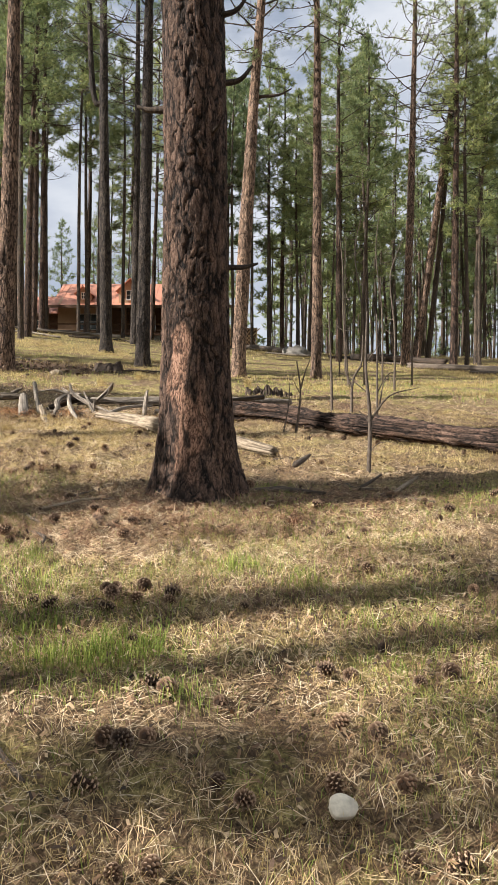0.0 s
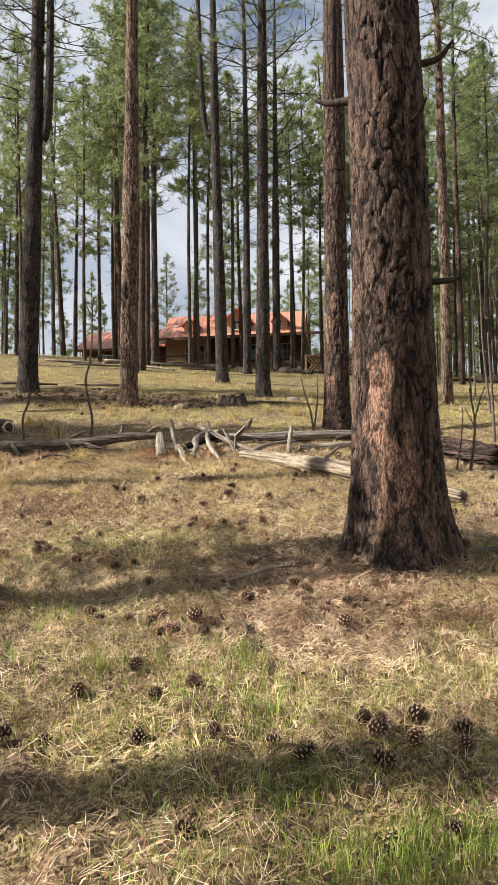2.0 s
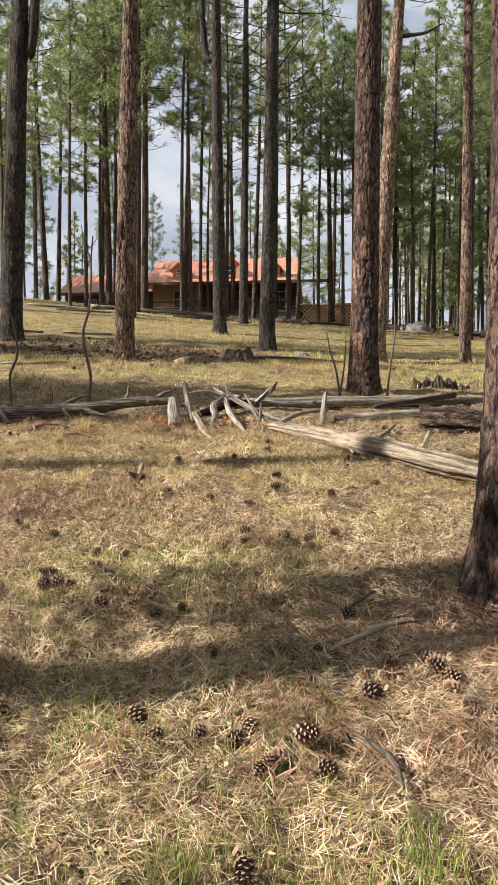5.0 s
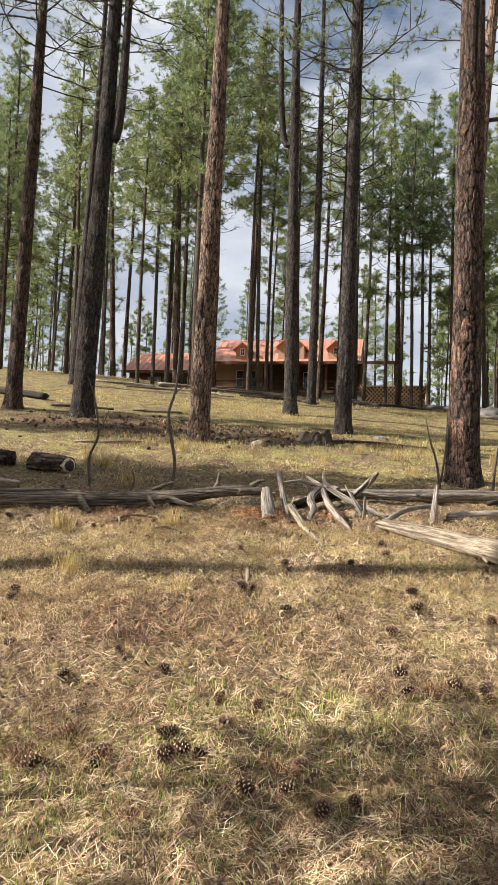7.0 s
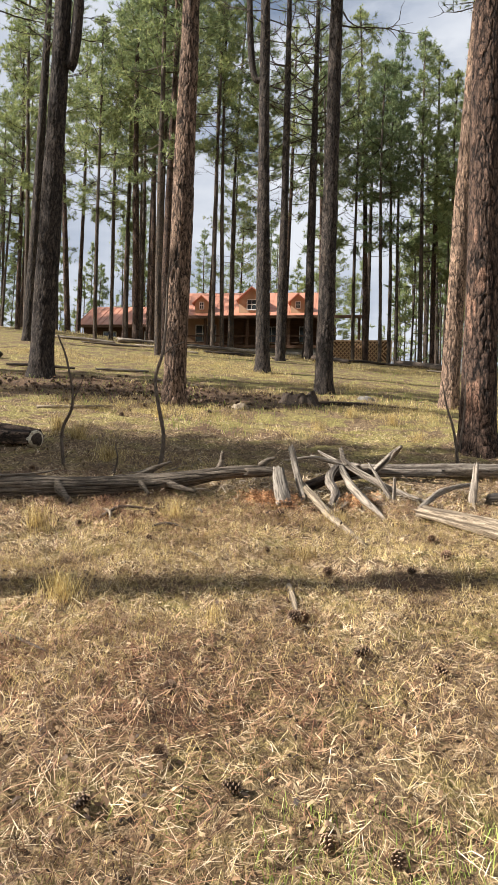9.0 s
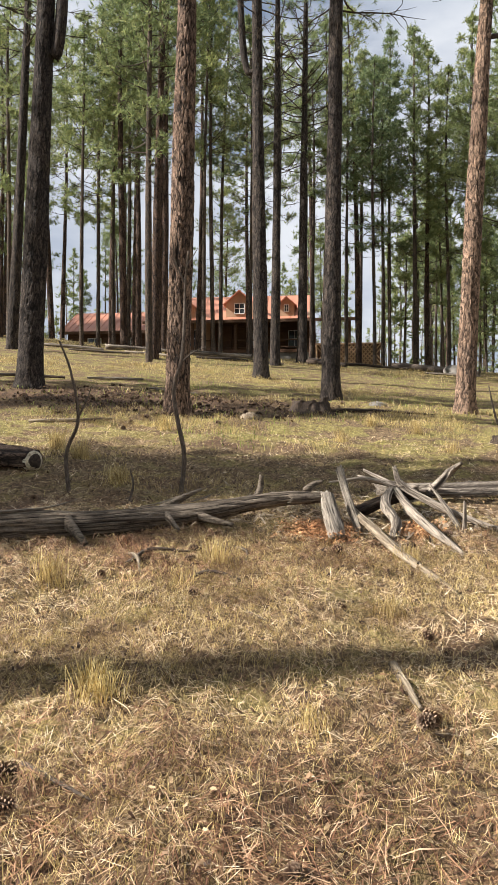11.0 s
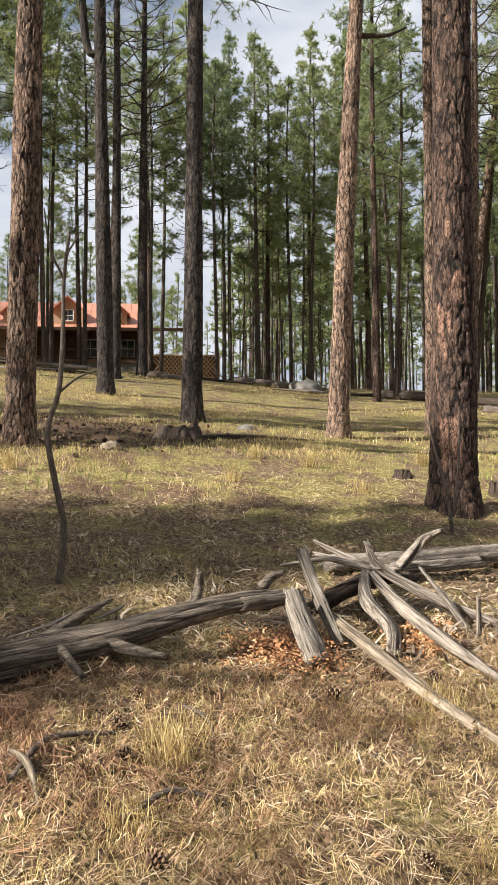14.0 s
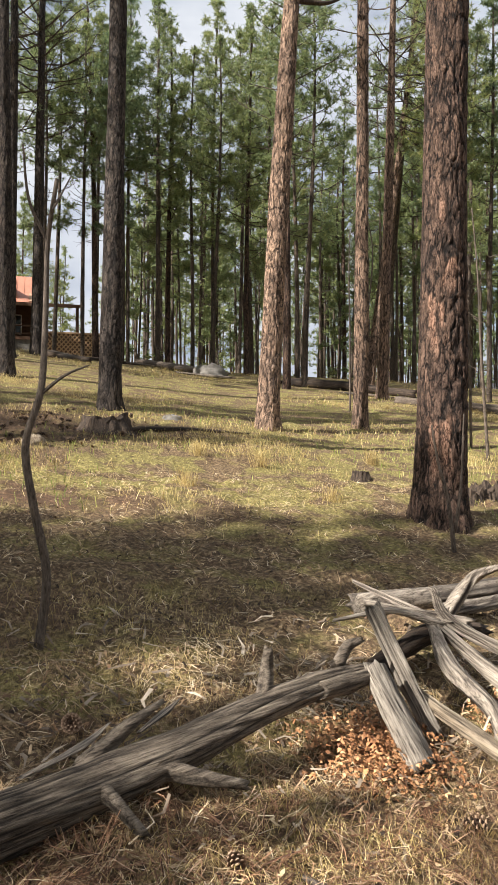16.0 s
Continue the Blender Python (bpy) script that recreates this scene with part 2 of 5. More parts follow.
def plain(name, c, rough=0.8, vary=0.25, scale=3.0, metal=0.0, along=(1, 1, 1)):
    k = Mat(name, rough)
    k.b.inputs["Metallic"].default_value = metal
    n = k.noise(k.coords(along), scale, 6.0, 0.6)
    k.bump(n, 0.2, 0.01)
    return k.colour(k.mix(1.0, c, k.ramp(n, (0.3, (1 - vary,) * 3), (0.7, (1 + vary,) * 3)), "MULTIPLY"))


ROOF = plain("orange_metal_roof", (0.45, 0.20, 0.13), 0.5, 0.12, 0.8)
WALL = plain("tan_stucco", (0.40, 0.27, 0.175), 0.9, 0.15, 1.5)
LOG_WALL = plain("brown_timber", (0.10, 0.055, 0.034), 0.8, 0.3, 2.0, 0.0, (1, 6, 6))
TRIM = plain("brown_trim", (0.12, 0.065, 0.04), 0.7, 0.2)
WHITE = plain("white_window_frame", (0.75, 0.74, 0.70), 0.5, 0.05)
LATTICE = plain("tan_lattice", (0.46, 0.30, 0.17), 0.8, 0.2)
STONE = plain("grey_stone", (0.17, 0.155, 0.135), 0.9, 0.35, 4.0)
k = Mat("pine_cone_scales", 0.7)
CONE = k.colour(k.mix(1.0, k.ramp(k.attr("tip"), (0.0, (0.045, 0.028, 0.018)), (0.55, (0.13, 0.08, 0.052)), (1.0, (0.42, 0.31, 0.22))), k.ramp(k.luck(), (0.0, (0.6, 0.58, 0.58)), (1.0, (1.25, 1.15, 1.05))), "MULTIPLY"))
ROT = blade_material("orange_rotten_wood", (0.0, (0.17, 0.08, 0.04)), (0.6, (0.50, 0.26, 0.125)), (1.0, (0.68, 0.44, 0.25)), through_light=0.0)
LITTER = blade_material("dead_leaves", (0.0, (0.12, 0.07, 0.045)), (0.6, (0.33, 0.22, 0.13)), (1.0, (0.52, 0.42, 0.28)), through_light=0.1)
RED_NEEDLES = blade_material("reddish_needles", (0.0, (0.055, 0.028, 0.019)), (0.4, (0.17, 0.085, 0.05)), (0.8, (0.34, 0.20, 0.125)), (1.0, (0.55, 0.40, 0.28)), through_light=0.05)
SPLINTER = blade_material("grey_splinters", (0.0, (0.10, 0.078, 0.06)), (0.6, (0.34, 0.28, 0.22)), (1.0, (0.56, 0.49, 0.40)), through_light=0.0)
CRUMB = blade_material("bark_crumb", (0.0, (0.035, 0.024, 0.018)), (0.7, (0.11, 0.07, 0.045)), (1.0, (0.2, 0.13, 0.08)), through_light=0.0)
k = Mat("window_glass", 0.08)
k.b.inputs["Specular IOR Level"].default_value = 0.6
GLASS = k.colour((0.035, 0.045, 0.05))

# ---- mesh helpers ----
RNG = np.random.default_rng(7)


def hash01(i, j, seed):
    v = np.sin(i * 127.1 + j * 311.7 + seed * 74.7) * 43758.5453
    return v - np.floor(v)


def vnoise(x, y, seed=0):
    """Smooth value noise in 0..1."""
    i, j = np.floor(x), np.floor(y)
    u, v = x - i, y - j
    u, v = u * u * (3 - 2 * u), v * v * (3 - 2 * v)
    a, b = hash01(i, j, seed), hash01(i + 1, j, seed)
    c, d = hash01(i, j + 1, seed), hash01(i + 1, j + 1, seed)
    return (a * (1 - u) + b * u) * (1 - v) + (c * (1 - u) + d * u) * v


def softmax0(v, w):
    """A rounded max(v, 0)."""
    return 0.5 * (v + np.sqrt(v * v + w * w))


def ground_z(x, y):
    """The height of the slope."""
    x, y = np.asarray(x, float), np.asarray(y, float)
    u = x - 0.7 * softmax0(x - 1, 0.6)
    u = -26 + softmax0(u + 26, 4)
    u = 9 - softmax0(9 - u, 3)
    y = 78 - softmax0(78 - y, 8)
    y = -14 + softmax0(y + 14, 4)
    yy = 30 - softmax0(30 - y, 3)
    z = -0.005 - 0.0025 * u + 0.14245 * y - 0.00331 * u * yy
    z = z + 0.02595 * softmax0(y - 24, 4) - 0.1073 * softmax0(y - 44, 4)
    z = z + 0.10 * (vnoise(x * 0.35, y * 0.35, 3) - 0.5) + 0.05 * (vnoise(x * 1.3, y * 1.3, 5) - 0.5)
    return z


def lumps(x, y):
    """The small hummocks and hollows of the litter."""
    return 0.06 * (vnoise(x * 3.7, y * 3.7, 11) - 0.5) + 0.055 * (vnoise(x * 8.5, y * 8.5, 12) - 0.5) ** 2 * 2 + 0.03 * (vnoise(x * 17, y * 17, 13) - 0.5)


def gz(x, y):
    return float(ground_z(x, y))


def mesh(name, verts, faces, mat, smooth=True, attrs=None):
    """A mesh from arrays: faces is an (n, 3) or (n, 4) array, or a list of such."""
    me = bpy.data.meshes.new(name)
    verts = np.asarray(verts, np.float32)
    blocks = faces if isinstance(faces, list) else [faces]
    blocks = [np.asarray(f, np.int32) for f in blocks if len(f)]
    loops = np.concatenate([f.ravel() for f in blocks])
    sizes = np.concatenate([np.full(len(f), f.shape[1], np.int32) for f in blocks])
    me.vertices.add(len(verts))
    me.vertices.foreach_set("co", verts.ravel())
    me.loops.add(len(loops))
    me.loops.foreach_set("vertex_index", loops)
    me.polygons.add(len(sizes))
    me.polygons.foreach_set("loop_start", np.concatenate([[0], np.cumsum(sizes)[:-1]]).astype(np.int32))
    me.polygons.foreach_set("use_smooth", np.full(len(sizes), smooth))
    me.update(calc_edges=True)
    for key, val in (attrs or {}).items():
        a = me.attributes.new(key, "FLOAT", "POINT")
        a.data.foreach_set("value", np.asarray(val, np.float32))
    me.materials.append(mat)
    return me


def part(name, me, parent=None, label="", at=None):
    ob = new(name, me)
    if parent is not None:
        ob.parent = parent
    if at is not None:
        ob.matrix_basis = at
    if label:
        ob["label"] = label
    return ob


def thing(name, label, category, group="", at=None, me=None, kind=""):
    ob = new(name, me)
    if at is not None:
        ob.matrix_basis = at
    return tagged(ob, label, category, group, kind)


def join(*pieces):
    """Joins (verts, quads) pairs."""
    vs, fs, n = [], [], 0
    for v, f in pieces:
        vs.append(v)
        fs.append(np.asarray(f) + n)
        n += len(v)
    return np.concatenate(vs), np.concatenate(fs)


def box(x0, x1, y0, y1, z0, z1):
    v = np.array([(x, y, z) for z in (z0, z1) for y in (y0, y1) for x in (x0, x1)], float)
    f = np.array([(0, 2, 3, 1), (4, 5, 7, 6), (0, 1, 5, 4), (2, 6, 7, 3), (0, 4, 6, 2), (1, 3, 7, 5)])
    return v, f


def box_mesh(name, mat, *b):
    v, f = join(*b) if len(b) > 1 else b[0]
    return mesh(name, v, f, mat, smooth=False)


def curve_points(points, n):
    """n points along a smooth line through a few given ones."""
    p = np.asarray(points, float)
    if len(p) == 2:
        s = np.linspace(0, 1, n)[:, None]
        return p[0] * (1 - s) + p[1] * s
    q = np.vstack([2 * p[0] - p[1], p, 2 * p[-1] - p[-2]])
    out = []
    for s in np.linspace(0, len(p) - 1 - 1e-9, n):
        i, u = int(s), s - int(s)
        a, b, c, d = q[i:i + 4]
        out.append(0.5 * (2 * b + (c - a) * u + (2 * a - 5 * b + 4 * c - d) * u * u + (3 * b - a - 3 * c + d) * u ** 3))
    return np.array(out)


def tube(points, radii, segs=8, rough=0.0, flat=1.0, seed=1, cap=True, twist=0.0, groove=0.0, ragged=0.0):
    """A round bar along points, with uneven radius. flat squashes it across. Returns verts, quads, and how deep each vertex lies."""
    p = np.asarray(points, float)
    n = len(p)
    r = np.interp(np.linspace(0, 1, n), np.linspace(0, 1, len(radii)), radii) if len(radii) != n else np.asarray(radii, float)
    tan = np.gradient(p, axis=0)
    tan /= np.linalg.norm(tan, axis=1)[:, None]
    up = np.array([0.0, 0.0, 1.0]) if abs(tan[:, 2]).mean() < 0.8 else np.array([1.0, 0.0, 0.0])
    a = np.cross(tan, up)
    a /= np.linalg.norm(a, axis=1)[:, None]
    b = np.cross(a, tan)
    th = np.linspace(0, 2 * np.pi, segs, endpoint=False)
    T = th[None, :] + twist * np.linspace(0, 1, n)[:, None]
    rr = np.repeat(r[:, None], segs, 1)
    depth = np.zeros_like(rr)
    if rough or groove:
        s = np.cumsum(np.r_[0, np.linalg.norm(np.diff(p, axis=0), axis=1)])[:, None]
        m = vnoise(np.cos(th)[None] * 2.2 + 7 + s * 1.5, np.sin(th)[None] * 2.2 + s * 2.0, seed) - 0.5
        ring = np.r_[th[:segs // 2 + 1], th[1:segs - segs // 2][::-1]]
        g = vnoise(ring[None] * segs / 3.0 + seed + 0.4 * vnoise(s * 2.0, s * 0, seed), s * 1.1 + seed, seed + 1)
        depth = np.clip((0.42 - g) / 0.22, 0, 1)
        big = vnoise(np.cos(th)[None] * 1.3 + 3 + s * 0.6, np.sin(th)[None] * 1.3 + s * 0.7, seed + 4) - 0.5
        jag = vnoise(np.cos(th)[None] * 6 + s * 9, np.sin(th)[None] * 6 + s * 9, seed + 6) - 0.5
        rr = rr * (1 + rough * (0.8 * m + 1.3 * big + 0.7 * jag) - groove * depth)
    if ragged:
        run = np.cumsum(np.r_[0, np.linalg.norm(np.diff(p, axis=0), axis=1)]) / (r.mean() * 7)
        wob = np.stack([vnoise(run + 3 * q, np.full(n, seed + 0.5), seed + q) - 0.5 for q in range(3)], -1)
        p = p + wob * r[:, None] * ragged * 0.45
    v = p[:, None, :] + rr[..., None] * (np.cos(T)[..., None] * a[:, None] + flat * np.sin(T)[..., None] * b[:, None])
    if ragged:
        k0 = np.arange(segs)
        for e, sign in ((0, -1), (n - 1, 1)):
            push = ragged * r[e] * (1.6 * hash01(k0, seed, 3) * (hash01(k0 // 2, seed, 8) > 0.45) - 0.4)
            v[e] += tan[e][None] * (sign * push)[:, None]
    v = v.reshape(-1, 3)
    i = np.arange((n - 1) * segs).reshape(n - 1, segs)
    j = np.roll(i, -1, 1)
    f = np.stack([i, j, j + segs, i + segs], -1).reshape(-1, 4)
    depth = depth.ravel()
    if cap:
        c0, c1 = len(v), len(v) + 1
        v = np.vstack([v, p[0] - tan[0] * r[0] * 0.12, p[-1] + tan[-1] * r[-1] * 0.12])
        k0 = np.arange(segs)
        k1 = np.roll(k0, -1)
        e = (n - 1) * segs
        f = np.vstack([f, np.stack([k1, k0, np.full(segs, c0), np.full(segs, c0)], -1), np.stack([k0 + e, k1 + e, np.full(segs, c1), np.full(segs, c1)], -1)])
        depth = np.r_[depth, 0.5, 0.5]
    return v, f, depth


def fix_tris(f):
    """Splits quads with a doubled corner off as triangles."""
    t = f[:, 2] == f[:, 3]
    return [f[~t], f[t][:, :3]]


def bar(name, mat, points, radii, segs=8, rough=0.25, flat=1.0, seed=1, n=None, groove=0.0, twist=0.0, ragged=0.0):
    pts = curve_points(points, n or max(4, 4 * len(points)))
    v, f, d = tube(pts, radii, segs, rough, flat, seed, True, twist, groove, ragged)
    return mesh(name, v, fix_tris(f), mat, attrs={"furrow": d, "tint": vnoise(v[:, 0] * 9, v[:, 2] * 5 + v[:, 1] * 9, 4)})


def aligned(me, points):
    """Turns a mesh so that its local z runs along the thing, for the grain: gives the pose and moves the vertices."""
    a, b = Vector(points[0]), Vector(points[-1])
    m = Matrix.Translation(a) @ (b - a).to_track_quat("Z", "Y").to_matrix().to_4x4()
    me.transform(m.inverted())
    return m


# ---- ground ----
def growing(lo, hi, step, far_lo, far_hi):
    mid = list(np.arange(lo, hi, step))
    out, s = [], step
    x = mid[-1]
    while x < far_hi:
        s *= 1.16
        x += s
        out.append(x)
    low, s = [], step
    x = mid[0]
    while x > far_lo:
        s *= 1.16
        x -= s
        low.append(x)
    return np.array(low[::-1] + mid + out)


def build_ground():
    xs, ys = growing(-7.5, 3.5, 0.045, -1500, 1500), growing(1.2, 18, 0.055, -1500, 1500)
    X, Y = np.meshgrid(xs, ys)
    Z = ground_z(X, Y)
    near = np.exp(-((np.maximum(0, np.abs(X + 2) - 7)) / 3) ** 2 - (np.maximum(0, np.abs(Y - 12) - 12) / 3) ** 2)
    Z = Z + near * (lumps(X, Y))
    v = np.stack([X, Y, Z], -1).reshape(-1, 3)
    ny, nx = X.shape
    i = (np.arange(ny - 1)[:, None] * nx + np.arange(nx - 1)[None]).ravel()
    f = np.stack([i, i + 1, i + nx + 1, i + nx], -1)
    meadow = np.clip((Y - 0.12 * X - 15.5 + 2.5 * (vnoise(X * 0.5, Y * 0.5, 21) - 0.5)) / 2.5, 0, 1)
    bare = np.exp(-(((X + 8.0) / 5.0) ** 2 + ((Y - 21.2) / 2.5) ** 2) ** 2) * np.clip(vnoise(X * 1.5, Y * 1.5, 22) * 3, 0, 1)
    bare = np.maximum(bare, 0.85 * np.exp(-((X + 0.5) / 1.5) ** 2 - ((Y - 6.6) / 0.95) ** 2))
    bare = np.maximum(bare, 0.8 * np.exp(-((X + 3.9) / 1.1) ** 2 - ((Y - 8.2) / 0.7) ** 2))
    ob = new("ground", mesh("ground", v, f, GROUND, attrs={"meadow": meadow.ravel(), "duff": bare.ravel()}))
    tagged(ob, "sloping forest floor of brown pine needles and dry yellow grass", "ground", kind="structure")


build_ground()


# ---- pines ----
def bark_trunk(name, mat, height, r_base, r_top, shift, segs, rings, flare=0.35, cell=(0.085, 0.26), depth=0.03, seed=1, bare=(), upto=None):
    """A trunk with bark plates in relief. shift(z) gives the axis' offset at a height; bare lists (angle, z0, z1, half width) patches."""
    upto = upto or height
    z = np.r_[np.linspace(-0.25, upto, rings), np.linspace(upto, height, 14)[1:]] if upto < height else np.linspace(-0.25, height, rings)
    th = np.linspace(0, 2 * np.pi, segs, endpoint=False)
    Z, T = np.meshgrid(z, th, indexing="ij")
    t = np.clip(Z / height, 0, 1)
    R = r_base + (r_top - r_base) * t ** 1.25
    lobes = 1 + 0.28 * np.sin(T * 5 + seed) + 0.22 * np.sin(T * 3 + 2.1 * seed)
    R = R + flare * r_base * np.exp(-np.maximum(Z, 0) / (r_base * 1.1)) * lobes
    R = R * (1 + 0.04 * np.sin(T * 2 + Z * 0.8 + seed) + 0.025 * np.sin(T * 3 - Z * 1.7))
    cx, cy = np.cos(T) * r_base, np.sin(T) * r_base

    def round_noise(fa, fz, sd):
        """Noise that closes round the trunk."""
        return vnoise(cx * fa + Z * fz * 0.31 + 40, cy * fa + Z * fz + 40, sd) - 0.5

    def plates(width, tall, sd, warp):
        cols = max(6, int(round(2 * np.pi * r_base / width)))
        U = T / (2 * np.pi) * cols + warp * (1.6 * round_noise(9, 4, sd + 1) + 0.9 * round_noise(24, 11, sd + 2))
        V = Z / tall + warp * (1.5 * round_noise(11, 5, sd + 3) + 0.9 * round_noise(26, 14, sd + 4))
        i0, j0 = np.floor(U), np.floor(V)
        f1, f2, tint, slant = np.full(U.shape, 9.0), np.full(U.shape, 9.0), np.zeros(U.shape), np.zeros(U.shape)
        for di in (-1, 0, 1):
            for dj in (-1, 0, 1):
                ci, cj = i0 + di, j0 + dj
                w = np.mod(ci, cols)
                px, py = ci + 0.1 + 0.8 * hash01(w, cj, sd), cj + 0.05 + 0.9 * hash01(w, cj, sd + 9)
                d = np.abs(px - U) + 0.75 * np.abs(py - V)
                closer = d < f1
                f2 = np.where(closer, f1, np.minimum(f2, d))
                tint = np.where(closer, hash01(w, cj, sd + 5), tint)
                slant = np.where(closer, (U - px) * (hash01(w, cj, sd + 6) - 0.5) + (V - py) * (hash01(w, cj, sd + 7) - 0.5), slant)
                f1 = np.where(closer, d, f1)
        return np.exp(-((f2 - f1) / 0.12) ** 2), tint, slant

    crack, tint, tip = plates(cell[0], cell[1] * 1.25, seed, 0.5)
    flake, tint2, tip2 = plates(cell[0] * 0.42, cell[1] * 0.3, seed + 20, 0.7)
    crack = crack * (0.55 + 0.9 * np.clip(round_noise(6, 3, seed + 8) + 0.5, 0, 1))
    fine = round_noise(70, 16, seed + 7)
    strip = np.zeros(T.shape)
    for ang, z0, z1, half in bare:
        da = np.abs(np.angle(np.exp(1j * (T - ang - 0.08 * np.sin(Z * 5)))))
        edge = half * (0.9 + 1.1 * round_noise(8, 5, seed + 2))
        strip = np.maximum(strip, np.clip((edge - da) / 0.07, 0, 1) * np.clip((Z - z0 - 0.25 * round_noise(20, 6, seed)) / 0.2, 0, 1) * np.clip((z1 - Z + 0.1 * round_noise(20, 6, seed)) / 0.04, 0, 1))
    strip = strip * np.clip(1.2 - 0.9 * crack, 0, 1)
    tint = 0.6 * tint + 0.4 * tint2
    grow = np.clip(R / r_base, 0.4, 1)
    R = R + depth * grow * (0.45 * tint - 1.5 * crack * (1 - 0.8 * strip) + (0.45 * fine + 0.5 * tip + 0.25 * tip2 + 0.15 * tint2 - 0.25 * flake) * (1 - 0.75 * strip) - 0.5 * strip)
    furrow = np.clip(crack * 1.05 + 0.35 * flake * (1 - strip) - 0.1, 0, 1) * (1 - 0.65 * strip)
    sx, sy = shift(np.maximum(Z, 0))
    v = np.stack([R * np.cos(T) + sx, R * np.sin(T) + sy, Z], -1).reshape(-1, 3)
    n = len(z)
    i = np.arange((n - 1) * segs).reshape(n - 1, segs)
    j = np.roll(i, -1, 1)
    f = np.stack([i, j, j + segs, i + segs], -1).reshape(-1, 4)
    return mesh(name, v, f, mat, attrs={"tint": tint.ravel(), "furrow": furrow.ravel(), "bare": strip.ravel()})


def tuft_blades(centres, dirs, count, length, width, rng):
    """Needle tufts: thin triangles fanning from each centre, round its direction."""
    n = len(centres)
    c = np.repeat(centres, count, 0)
    d = np.repeat(dirs, count, 0) * 0.45 + rng.normal(0, 0.62, (n * count, 3))
    d[:, 2] += 0.1
    d /= np.linalg.norm(d, axis=1)[:, None]
    s = np.cross(d, rng.normal(0, 1, (n * count, 3)))
    s /= np.linalg.norm(s, axis=1)[:, None]
    L = length * rng.uniform(0.6, 1.2, (n * count, 1))
    W = width * rng.uniform(0.7, 1.3, (n * count, 1))
    v = np.stack([c - s * W, c + s * W, c + d * L], 1).reshape(-1, 3)
    return v, np.arange(n * count * 3).reshape(-1, 3)


def crooked(p0, heading, length, rise, points, rng, wobble=0.22):
    """A limb that starts at p0, swings from side to side and turns up or down by rise on its way."""
    d = np.array(heading, float)
    pts, step = [np.array(p0, float)], length / (points - 1)
    for i in range(points - 1):
        d = d + rng.normal(0, wobble, 3) * np.array([1, 1, 0.7])
        d[2] += rise / (points - 1)
        d /= np.linalg.norm(d)
        pts.append(pts[-1] + d * step)
    return np.array(pts)


def crown_arrays(height, start, reach, branches, tufts, seed, shift=None, blades=12, length=0.2, width=0.013, dead=0.25, top_round=0.6, bare_limbs=False):
    """Crooked branches from start to the top of a pine, with pads of needle tufts round their twigs. dead: the share of the crown, from below, with bare limbs."""
    rng = np.random.default_rng(seed)
    shift = shift or (lambda z: (z * 0, z * 0))
    limbs, centres, dirs = [], [], []
    for k in range(branches):
        t = (k + rng.uniform(0, 0.8)) / branches
        low = t < dead
        z = start + (height * 0.985 - start) * (t if not low else t * 0.9 - 0.02)
        prof = (1 - t) ** top_round * (0.55 + 0.45 * min(1, t * 3.5)) + 0.05
        L = reach * prof * rng.uniform(0.55, 1.2)
        az = k * 2.4 + rng.uniform(-0.5, 0.5)
        ox, oy = shift(np.array(z))
        first = np.array([math.cos(az), math.sin(az), rng.uniform(-0.35, 0.15) + 0.5 * t])
        pts = crooked((float(ox), float(oy), z), first, L, rng.uniform(0.1, 0.7), 6, rng, 0.16)
        r = 0.010 + 0.009 * L
        limbs.append(tube(pts, [r, r * 0.7, 0.005], 3, cap=False)[:2])
        m = int(tufts / branches * (0.35 + 1.1 * prof))
        if low and rng.random() < 0.7:
            m = 0
        twigs = 3 if bare_limbs else 5
        for q in range(twigs):
            s = rng.uniform(0.35, 1.0)
            i = min(4, int(s * 5))
            base = pts[i] + (pts[i + 1] - pts[i]) * (s * 5 - i)
            d = (pts[i + 1] - pts[i]) / (L / 5) * 0.8 + rng.normal(0, 0.6, 3) * np.array([1, 1, 0.45])
            d /= np.linalg.norm(d)
            twig = crooked(base, d, L * rng.uniform(0.22, 0.45), 0.3, 4, rng, 0.25)
            if not bare_limbs:
                limbs.append(tube(twig, [r * 0.45, 0.004], 3, cap=False)[:2])
            pad = 0.07 + 0.055 * L
            for _ in range(m // twigs):
                u = rng.uniform(0.3, 1.0) * 2.999
                w = int(u)
                centres.append(twig[w] + (twig[w + 1] - twig[w]) * (u - w) + rng.normal(0, pad, 3) * np.array([1, 1, 0.6]))
                dirs.append(d)
    for _ in range(18):
        ox, oy = shift(np.array(height))
        centres.append(np.array([float(ox), float(oy), height - rng.uniform(0, 0.9)]) + rng.normal(0, 0.08, 3))
        dirs.append(np.array([0, 0, 1.0]))
    centres, dirs = np.array(centres), np.array(dirs)
    dirs /= np.linalg.norm(dirs, axis=1)[:, None] + 1e-6
    nv, nf = tuft_blades(centres, dirs, blades, length, width, rng)
    bv, bf = join(*limbs)
    return bv, bf, nv, nf


def plain_attrs(n, f=0.2, t=0.4):
    return {"furrow": np.full(n, f), "tint": np.full(n, t), "bare": np.zeros(n)}


